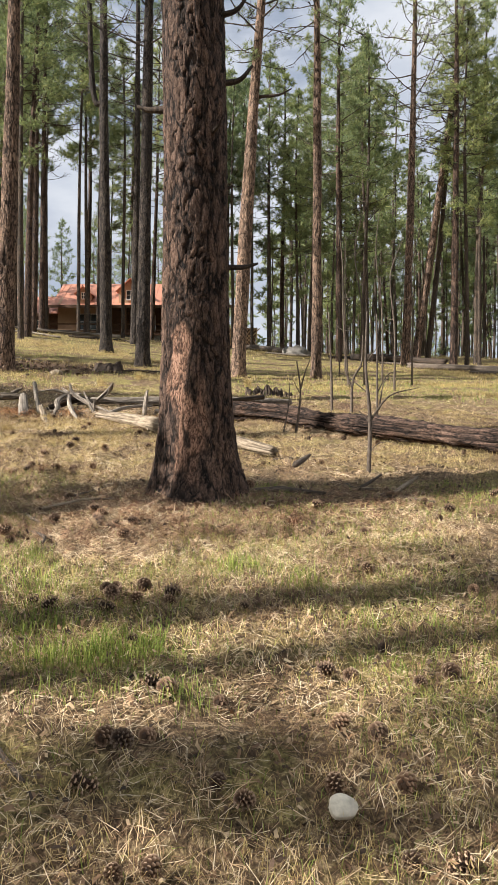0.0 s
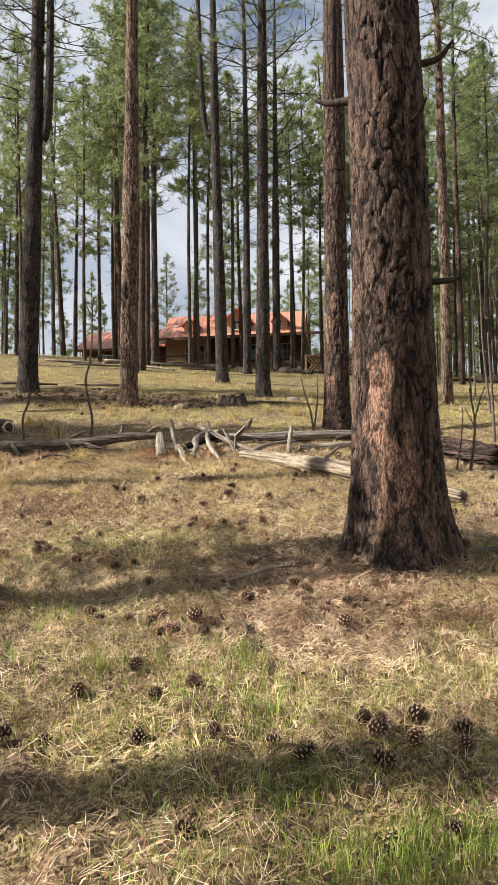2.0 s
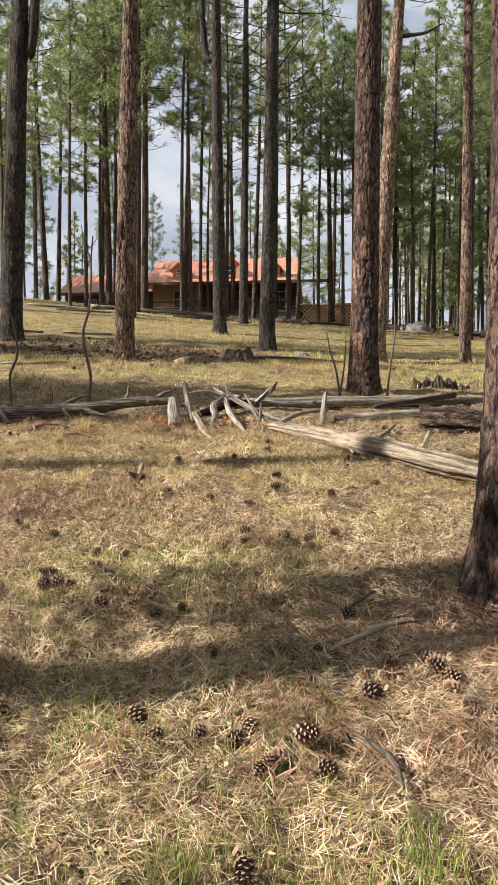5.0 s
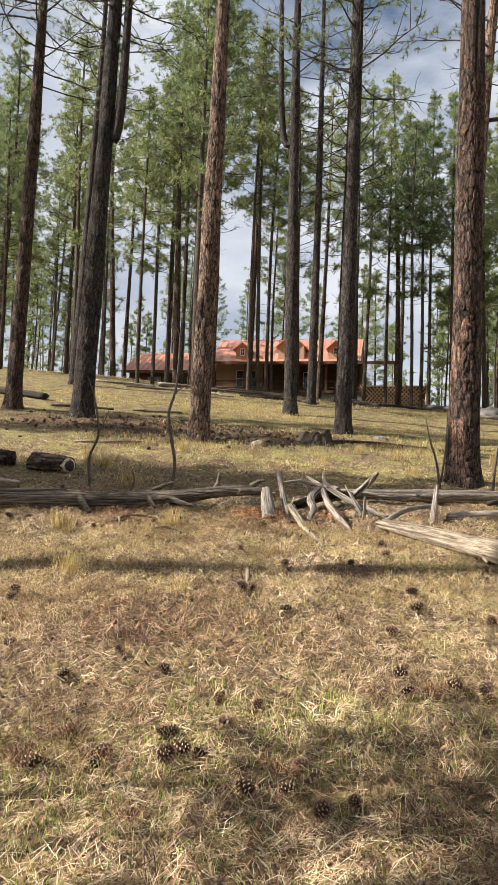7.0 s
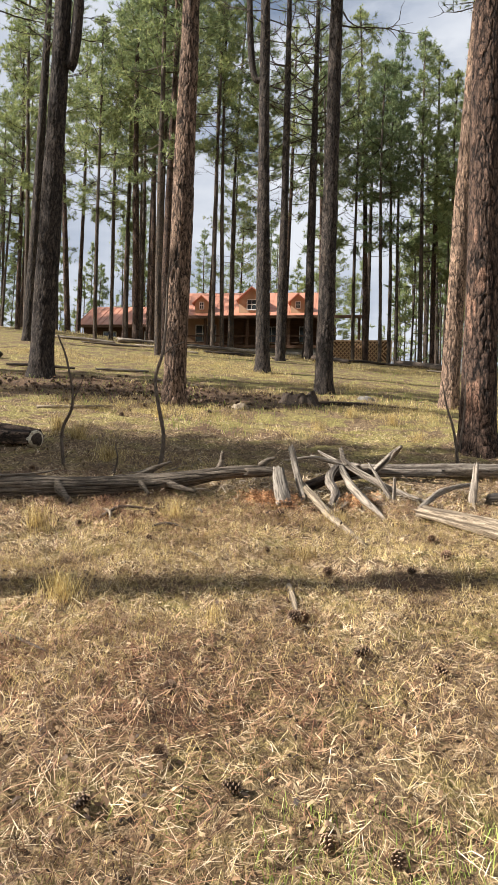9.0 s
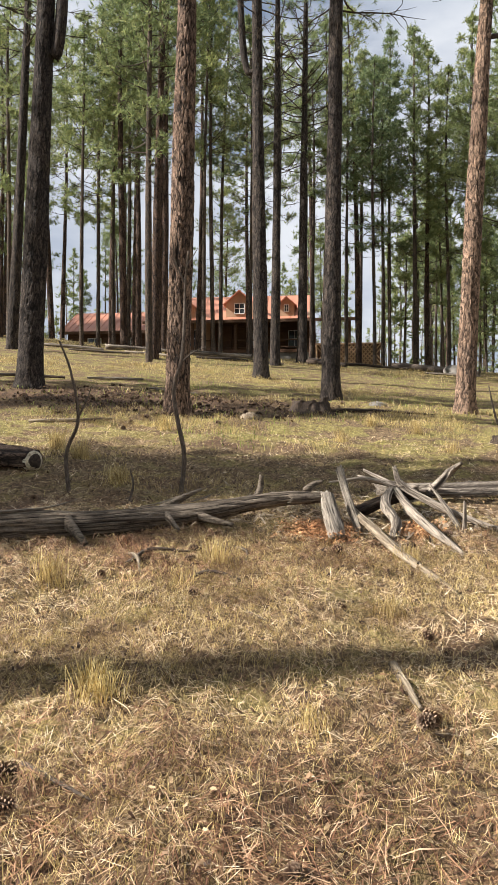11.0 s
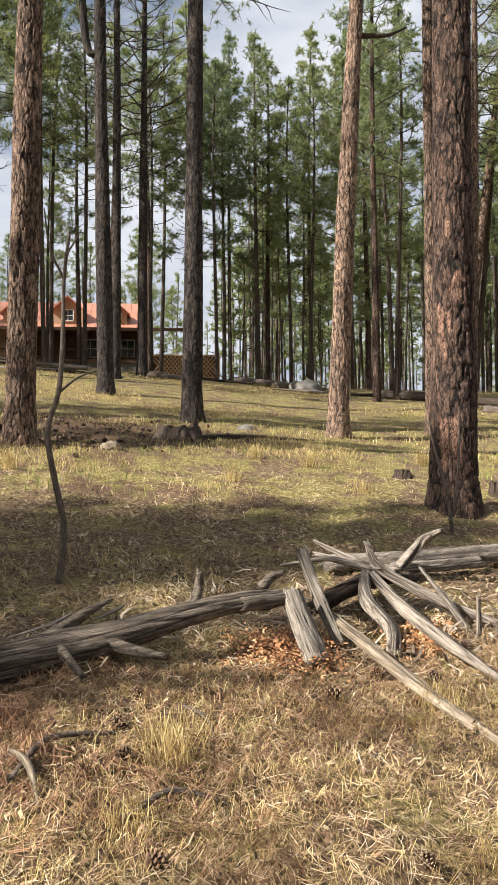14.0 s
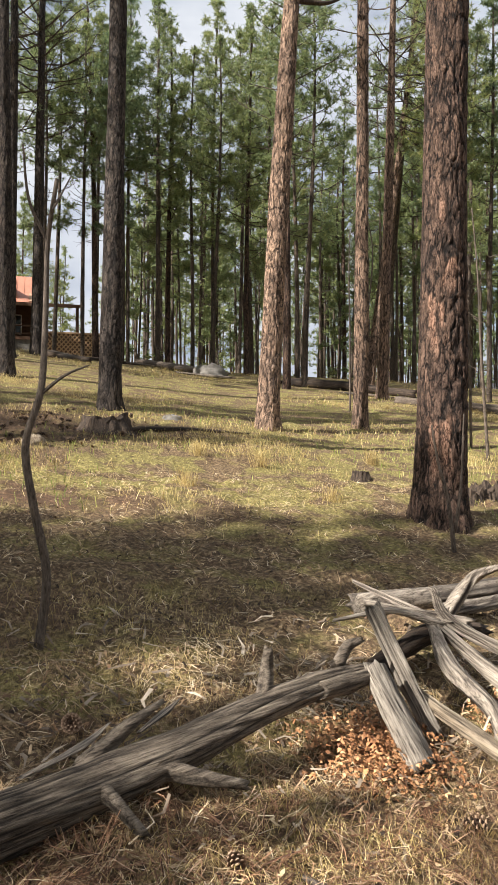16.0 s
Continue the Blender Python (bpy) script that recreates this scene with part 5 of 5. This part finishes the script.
def strewn(n, x0, x1, y0, y1, length, width, seed, power=1.0, lift=0.02, weight=None, tilt=0.16, bend=0.12, sheaf=1):
    """Fallen needles: thin bent strips lying about, sheaf of them side by side."""
    x, y, rng = scatter_points(n // sheaf, x0, x1, y0, y1, seed, power, weight)
    az = np.repeat(rng.uniform(0, 2 * np.pi, len(x)), sheaf)
    x, y = np.repeat(x, sheaf), np.repeat(y, sheaf)
    n = len(x)
    if sheaf > 1:
        az = az + rng.normal(0, 0.16, n)
        x, y = x + rng.normal(0, 0.008, n), y + rng.normal(0, 0.008, n)
    L = length * rng.uniform(0.5, 1.2, n)
    W = width * rng.uniform(0.7, 1.4, n)
    dx, dy = np.cos(az) * L / 2, np.sin(az) * L / 2
    sx, sy = -np.sin(az) * W, np.cos(az) * W
    tl = rng.normal(0, tilt, n) * L / 2
    h = lift * rng.uniform(0, 1, n) ** 2 + 0.003 + np.abs(tl) * 0.8
    bx, by = -np.sin(az) * L * rng.normal(0, bend, n), np.cos(az) * L * rng.normal(0, bend, n)
    P = lambda px, py, dz: np.stack([px, py, ground_near(px, py) + h + dz], -1)
    v = np.stack([P(x - dx - sx, y - dy - sy, -tl), P(x - dx + sx, y - dy + sy, -tl), P(x + bx - sx, y + by - sy, 0.004), P(x + bx + sx, y + by + sy, 0.004), P(x + dx, y + dy, tl)], 1).reshape(-1, 3)
    b = np.arange(n)[:, None] * 5
    return v, [np.concatenate([b + np.array([[0, 1, 3, 2]])]), b + np.array([[2, 3, 4]])]


def ground_near(x, y):
    """The ground with the small bumps that it has beside the walk."""
    return ground_z(x, y) + lumps(x, y)


def blades(x, y, height, width, spread, rng):
    n = len(x)
    az = rng.uniform(0, 2 * np.pi, n)
    H = height * rng.uniform(0.45, 1.25, n)
    W = width * rng.uniform(0.7, 1.3, n)
    lx, ly = np.cos(az) * H * spread * rng.uniform(0.2, 1, n), np.sin(az) * H * spread * rng.uniform(0.2, 1, n)
    fz = az + rng.uniform(0, np.pi, n)
    sx, sy = np.cos(fz) * W, np.sin(fz) * W
    z = ground_near(x, y) - 0.01
    S = lambda px, py, pz: np.stack([px, py, pz], -1)
    v = np.stack([S(x - sx, y - sy, z), S(x + sx, y + sy, z), S(x + lx * 0.35 - sx * 0.8, y + ly * 0.35 - sy * 0.8, z + H * 0.6), S(x + lx * 0.35 + sx * 0.8, y + ly * 0.35 + sy * 0.8, z + H * 0.6), S(x + lx, y + ly, z + H * max(0.25, 1 - 0.45 * spread))], 1).reshape(-1, 3)
    b = np.arange(n)[:, None] * 5
    return v, [b + np.array([[0, 1, 3, 2]]), b + np.array([[2, 3, 4]])]


def stuff(name, v, f, mat, label, category):
    return tagged(new(name, mesh(name, v, f, mat, smooth=False)), label, category, kind="stuff")


def patches(x, y, scale, cut, seed):
    return np.clip((vnoise(x * scale, y * scale, seed) - cut) * 5, 0, 1)


STRIPS = ((-3.2, 2.2, 1.6, 6.5, 102000, 1.3), (-6.0, 1.5, 5.0, 13.0, 150000, 1.2), (-9.0, 5.0, 10.0, 18.0, 36000, 1.0))
for i, (x0, x1, y0, y1, n, pw) in enumerate(STRIPS):
    v, f = strewn(n, x0, x1, y0, y1, 0.105, 0.00088 if i < 2 else 0.0017, 60 + i, pw, 0.03, lambda x, y: 0.5 + 0.5 * patches(x, y, 1.3, 0.3, 64), 0.13, 0.2, 3)
    stuff("fallen_needles", v, f, STRAW, "layer of fallen tan pine needles", "pine needles")
v, f = strewn(34000, -7, 3, 2, 15, 0.034, 0.005, 66, 1.1, 0.04, lambda x, y: 0.35 + 0.65 * patches(x, y, 0.8, 0.4, 61), 0.4, 0.3)
stuff("leaf_litter", v, f, LITTER, "scraps of dead leaves and bark on the ground", "litter")
v, f = strewn(40000, -7, 3, 2, 16, 0.026, 0.007, 69, 1.1, 0.035, lambda x, y: 0.25 + 0.75 * patches(x, y, 1.7, 0.5, 65), 0.4, 0.3)
stuff("bark_crumbs", v, f, CRUMB, "dark crumbs of bark and cone scales", "litter")
v, f = strewn(1500, -5.2, -1.2, 11.4, 13.4, 0.13, 0.006, 180, 1.0, 0.05, lambda x, y: np.exp(-((x + 2.9) / 0.9) ** 2 - ((y - 12.5) / 0.5) ** 2) + 0.25, 0.25, 0.15)
stuff("wood_splinters", v, f, SPLINTER, "grey splinters of weathered wood around the stump", "wood splinters")
# reddish needles under the big pine and along the log
for i, (cx, cy, rx, ry, n) in enumerate(((-0.6, 6.15, 1.5, 0.65, 42000), (0.6, 6.9, 1.2, 0.5, 16000), (-3.6, 6.7, 0.6, 0.5, 7000), (-3.9, 8.2, 1.0, 0.65, 26000), (-4.7, 10.9, 0.8, 0.45, 22000), (-4.2, 11.45, 0.9, 0.35, 22000), (-2.4, 12.0, 0.8, 0.6, 9000), (-1.9, 5.5, 0.7, 0.25, 5000))):
    v, f = strewn(n, cx - 2 * rx, cx + 2 * rx, cy - 2 * ry, cy + 2 * ry, 0.13, 0.0013, 160 + i, 1.0, 0.04, lambda x, y: np.exp(-((x - cx) / rx) ** 2 - ((y - cy) / ry) ** 2) * (0.4 + 0.6 * patches(x, y, 2.2, 0.35, 165)), 0.24, 0.13, 3)
    stuff("red_needles", v, f, RED_NEEDLES, "mat of reddish-brown fallen pine needles", "pine needles")
v, f = strewn(48000, -14, -2, 17.5, 24, 0.045, 0.013, 170, 1.0, 0.03, lambda x, y: np.exp(-(((x + 7.6) / 4.2) ** 2 + ((y - 20.9) / 2.0) ** 2) ** 2) * (0.2 + 0.8 * patches(x, y, 1.4, 0.45, 171)), 0.4, 0.3)
stuff("bark_crumbs", v, f, CRUMB, "dark duff of bark and cone scales on the slope", "litter")
v, f = strewn(13000, -4.0, -3.3, 11.7, 12.4, 0.022, 0.0055, 67, 1.0, 0.09, lambda x, y: np.exp(-((x + 3.62) / 0.2) ** 2 - ((y - 12.05) / 0.2) ** 2), 0.4, 0.3)
stuff("rotten_wood_chips", v, f, ROT, "crumbled orange rotten wood beside a log", "wood chips")
v, f = strewn(5000, -3.1, -2.6, 12.0, 12.5, 0.02, 0.005, 68, 1.0, 0.07, lambda x, y: np.exp(-((x + 2.85) / 0.15) ** 2 - ((y - 12.2) / 0.15) ** 2), 0.4, 0.3)
stuff("rotten_wood_chips", v, f, ROT, "crumbled orange rotten wood beside a log", "wood chips")


x, y, rng = scatter_points(130000, -7, 4, 1.6, 14, 70, 1.2, lambda x, y: (0.08 + 0.9 * patches(x, y, 0.9, 0.42, 71)) * (1 - 0.95 * np.exp(-((x + 0.3) / 1.9) ** 2 - ((y - 6.6) / 1.2) ** 2)))
stuff("dry_grass", *blades(x, y, 0.10, 0.0011, 1.5, rng), DRY_GRASS, "thin dry yellow grass among the needles", "grass")
x, y, rng = scatter_points(34000, -6.5, -1.5, 7.6, 11.6, 82, 1.0, lambda x, y: 0.25 + 0.75 * patches(x, y, 1.2, 0.4, 83))
stuff("dry_grass", *blades(x, y, 0.09, 0.0012, 1.7, rng), DRY_GRASS, "flattened pale dry grass before the log", "grass")
x, y, rng = scatter_points(80000, -4, 3, 1.6, 7.5, 72, 1.2, lambda x, y: 0.06 + 0.8 * patches(x, y, 1.1, 0.43, 73) + 0.9 * np.exp(-((x + 0.6) / 0.4) ** 2 - ((y - 3.75) / 0.35) ** 2))
stuff("green_grass", *blades(x, y, 0.09, 0.0014, 0.7, rng), GREEN_GRASS, "short green grass tufts among the needles", "grass")
x, y, rng = scatter_points(210000, -16, 12, 14, 30, 74, 1.3, lambda x, y: np.clip((y - 0.12 * x - 15.0) / 2, 0, 1) * (0.04 + 0.9 * patches(x, y, 0.55, 0.5, 75)) * (1 - np.exp(-(((x + 8.0) / 4.8) ** 2 + ((y - 21.2) / 2.4) ** 2) ** 2)))
stuff("dry_grass", *blades(x, y, 0.14, 0.0022, 1.2, rng), DRY_GRASS, "pale yellow grass on the open slope", "grass")
x, y, rng = scatter_points(80000, -20, 16, 22, 44, 76, 1.0, lambda x, y: 0.03 + 0.7 * patches(x, y, 0.4, 0.52, 77))
stuff("dry_grass", *blades(x, y, 0.15, 0.0042, 1.2, rng), DRY_GRASS, "pale yellow grass on the far slope", "grass")
x, y, rng = scatter_points(26000, -14, 12, 16, 34, 78, 1.2, lambda x, y: 0.45 * patches(x, y, 0.6, 0.6, 79) + 0.5 * np.exp(-((x - 5) / 4) ** 2 - ((y - 21) / 4) ** 2))
stuff("green_grass", *blades(x, y, 0.15, 0.004, 0.8, rng), GREEN_GRASS, "greenish grass on the open slope", "grass")


def tussock(x, y, n, height, mat, label, seed, spread=0.9, r=0.05):
    rng = np.random.default_rng(seed)
    px, py = rng.normal(0, r, n) + x, rng.normal(0, r, n) + y
    v, f = blades(px, py, height, 0.0016, spread, rng)
    o = np.array([x, y, gz(x, y)])
    thing("grass_tuft", label, "grass tuft", "grass tufts", pose(*o), mesh("grass_tuft", v - o, f, mat, smooth=False), "stuff")


for i, (x, y, n, h) in enumerate(((-4.25, 10.87, 160, 0.28), (-5.16, 10.4, 220, 0.3), (-4.47, 9.07, 240, 0.2), (-6.02, 17.3, 200, 0.35), (-3.21, 10.35, 140, 0.16), (-4.41, 10.5, 90, 0.16), (-3.0, 11.45, 150, 0.17), (-5.6, 13.4, 160, 0.3), (-3.6, 9.0, 120, 0.12),
                                   (-6.4, 14.6, 220, 0.36), (-6.9, 15.2, 220, 0.36), (-3.4, 17.2, 160, 0.3), (-2.2, 18.6, 200, 0.34), (-0.3, 19.4, 200, 0.34), (-1.9, 16.9, 140, 0.25), (-2.9, 19.0, 180, 0.3))):
    tussock(x, y, n, h, DRY_GRASS, "tussock of long dry yellow grass", 90 + i)
for i, (x, y, n, h) in enumerate(((-0.59, 3.69, 260, 0.16), (-0.42, 3.8, 180, 0.15), (-0.78, 3.62, 160, 0.14), (-0.06, 4.87, 130, 0.14), (0.31, 4.62, 110, 0.14), (-1.26, 4.99, 160, 0.12), (-0.95, 3.95, 130, 0.13), (-1.9, 4.9, 120, 0.14), (-1.1, 4.5, 120, 0.13), (-0.2, 3.3, 120, 0.12), (-2.4, 5.6, 90, 0.12))):
    tussock(x, y, n, h, GREEN_GRASS, "fresh green grass tuft among dry needles", 120 + i, 0.6, 0.07)


# ---- cones, sticks, chips ----
def cone_mesh():
    """An open cone: a core with rows of spreading scales, paler at their tips."""
    core = tube(np.array([(0, 0, z) for z in np.linspace(0, 0.085, 6)]), [0.012, 0.02, 0.02, 0.016, 0.010, 0.004], 8)
    vs, fs, tip_of, n = [core[0]], [core[1]], [np.zeros(len(core[0]))], len(core[0])
    for k in range(52):
        t = k / 52
        z, r = 0.003 + 0.08 * t, 0.036 * math.sin(math.pi * (0.2 + 0.74 * t)) + 0.006
        a = k * 2.39996
        d, s, u = np.array([math.cos(a), math.sin(a), 0]), np.array([-math.sin(a), math.cos(a), 0]), np.array([0, 0, 1.0])
        up = -0.25 + 0.85 * t
        c, tip = d * 0.008 + u * z, d * r + u * (z + up * r * 0.7)
        w = 0.0095 * (1.1 - 0.5 * t)
        vs.append(np.array([c - s * w * 0.4, c + s * w * 0.4, tip + s * w - u * 0.002, tip - s * w - u * 0.002, tip + s * w * 0.5 + u * 0.004, tip - s * w * 0.5 + u * 0.004]))
        fs.append(np.array([(0, 1, 2, 3), (3, 2, 4, 5), (0, 5, 4, 1)]) + n)
        tip_of.append(np.array([0, 0, 0.8, 0.8, 1.0, 1.0]))
        n += 6
    return mesh("pine_cone", np.concatenate(vs), fix_tris(np.concatenate(fs)), CONE, smooth=False, attrs={"tip": np.concatenate(tip_of)})


CONE_MESH = cone_mesh()
rng = np.random.default_rng(5)
spots = [(-0.35, 3.35), (-0.28, 3.28), (0.36, 3.55), (0.44, 3.52), (0.33, 3.05), (0.45, 3.02), (-0.35, 2.95), (-0.43, 2.92), (-0.3, 2.98), (-0.05, 2.75), (0.05, 2.72), (-0.08, 3.3), (0.3, 2.8), (0.5, 2.75), (-1.75, 5.35), (-1.55, 5.4), (-2.1, 5.5), (-0.95, 4.1)]
while len(spots) < 225:
    p = (rng.uniform(-6.5, 2.4), 2.4 + 10.0 * rng.uniform() ** 1.2)
    if abs(p[0] + 0.47) > 0.4 or abs(p[1] - 7) > 0.4:
        spots.append(p)
for cx, cy in ((-3.4, 6.6), (-3.0, 6.9), (-1.8, 5.5), (-1.2, 5.9), (-0.9, 5.7), (-2.5, 6.6), (-1.9, 7.6), (-0.6, 4.4)):
    spots += [(cx + rng.normal(0, 0.13), cy + rng.normal(0, 0.1)) for _ in range(5)]
for x, y in spots:
    s = rng.uniform(0.6, 0.95)
    ob = new("pine_cone", CONE_MESH)
    ob.matrix_basis = pose(x, y, float(ground_near(x, y)) + 0.012 + 0.03 * s, rng.uniform(60, 120), 0, rng.uniform(0, 360)) @ Matrix.Scale(s, 4)
    tagged(ob, "open dark brown pine cone lying on the needles", "pine cone", "fallen pine cones")

# the cones under the pines on the slope
cv = np.array([p.co for p in CONE_MESH.vertices])
cf = np.array([list(p.vertices) + [p.vertices[-1]] * (4 - len(p.vertices)) for p in CONE_MESH.polygons])
heap_v, heap_f = [], []
for i in range(150):
    x, y, a = rng.normal(-7.2, 2.2), rng.normal(20.4, 1.3), rng.uniform(0, 6.28)
    lying = np.stack([cv[:, 2] - 0.04, cv[:, 0], cv[:, 1] + 0.025], -1) * rng.uniform(0.7, 1.2)
    heap_v.append(np.stack([x + lying[:, 0] * math.cos(a) - lying[:, 1] * math.sin(a), y + lying[:, 0] * math.sin(a) + lying[:, 1] * math.cos(a), ground_near(x, y) + lying[:, 2]], -1))
    heap_f.append(cf + i * len(cv))
heap_f = np.concatenate(heap_f)
heap = stuff("pine_cones", np.concatenate(heap_v), fix_tris(heap_f), CONE, "many dark pine cones under the pines", "pine cones")
heap.data.attributes.new("tip", "FLOAT", "POINT").data.foreach_set("value", np.tile([p.value for p in CONE_MESH.attributes["tip"].data], 150).astype(np.float32))

for i, (pts, r) in enumerate((([(-1.74, 6.41, 0.02), (-1.97, 5.97, 0.02)], 0.010), ([(-0.09, 6.95, 0.03), (0.25, 7.05, 0.05), (0.62, 7.15, 0.03)], 0.028), ([(0.4, 8.36, 0.05), (0.58, 8.7, 0.1)], 0.035), ([(1.19, 7.0, 0.05), (1.45, 7.34, 0.1)], 0.024),
                              ([(1.1, 7.1, 0.02), (1.47, 6.74, 0.02)], 0.018), ([(0.85, 7.6, 0.02), (0.92, 7.3, 0.04), (1.15, 7.45, 0.12)], 0.02), ([(0.9, 7.35, 0.02), (1.05, 7.2, 0.05)], 0.024), ([(-1.49, 6.69, 0.02), (-1.24, 7.14, 0.03)], 0.010), ([(-1.64, 6.04, 0.03), (-1.47, 5.83, 0.03)], 0.014),
                              ([(-3.25, 9.55, 0.04), (-3.17, 9.15, 0.02)], 0.022), ([(-4.57, 8.57, 0.02), (-4.27, 8.39, 0.02)], 0.008), ([(-4.8, 10.75, 0.03), (-4.7, 10.95, 0.07), (-4.45, 11.05, 0.05)], 0.014), ([(-4.85, 10.95, 0.03), (-4.75, 10.8, 0.06), (-4.68, 10.6, 0.03)], 0.016), ([(-4.4, 10.55, 0.03), (-4.25, 10.65, 0.06), (-4.05, 10.62, 0.03)], 0.011), ([(-4.2, 11.35, 0.03), (-4.1, 11.2, 0.05), (-4.08, 11.05, 0.03)], 0.009), ([(-1.55, 6.2, 0.03), (-1.3, 6.45, 0.05), (-1.1, 6.6, 0.03)], 0.012), ([(-1.45, 5.6, 0.03), (-1.33, 5.45, 0.04), (-1.3, 5.3, 0.03)], 0.012), ([(-0.9, 3.1, 0.02), (-0.62, 2.75, 0.02)], 0.012), ([(-4.05, 10.2, 0.02), (-3.85, 10.0, 0.02)], 0.009),
                              ([(-2.35, 7.15, 0.02), (-2.3, 6.95, 0.03)], 0.016), ([(0.2, 8.9, 0.02), (0.9, 9.2, 0.03)], 0.014), ([(-8.2, 17.5, 0.03), (-7.0, 18.1, 0.04)], 0.03))):
    log(pts, [r, r, r * 0.5], TWIG if i % 3 else PALE_WOOD, "dry broken stick on the ground", "stick", 7, 0.2, 0.1, 12, 200 + i, group="sticks on the ground")

for i, (x, y, r) in enumerate(((-3.46, 6.85, 0.12), (-3.3, 6.7, 0.10), (-3.55, 6.6, 0.12), (-2.55, 6.75, 0.10), (-1.95, 7.55, 0.10), (-2.2, 7.5, 0.09), (-4.75, 10.95, 0.15), (-4.9, 11.1, 0.15), (-4.55, 10.8, 0.12), (-3.0, 6.3, 0.1), (-0.8, 5.9, 0.1), (0.3, 6.1, 0.12), (-1.3, 6.1, 0.1))):
    tussock(x, y, 110, r, RED_NEEDLES, "fallen tuft of reddish-brown pine needles", 400 + i, 1.7, 0.02)

o = (0.31, 2.66)
v, f, d = tube(np.array([(0, 0, -0.006), (0, 0, 0.0), (0, 0, 0.012), (0, 0, 0.014)]), [0.036, 0.039, 0.039, 0.038], 20, 0.14, 1.1)
thing("wood_disc", "pale oval slice of cut wood on the needles", "wood slice", at=pose(*o, gz(*o) + 0.035, 32, 8, 12), me=mesh("wood_disc", v, fix_tris(f), plain("pale_cut_wood", (0.58, 0.52, 0.41), 0.8, 0.25, 30.0)))
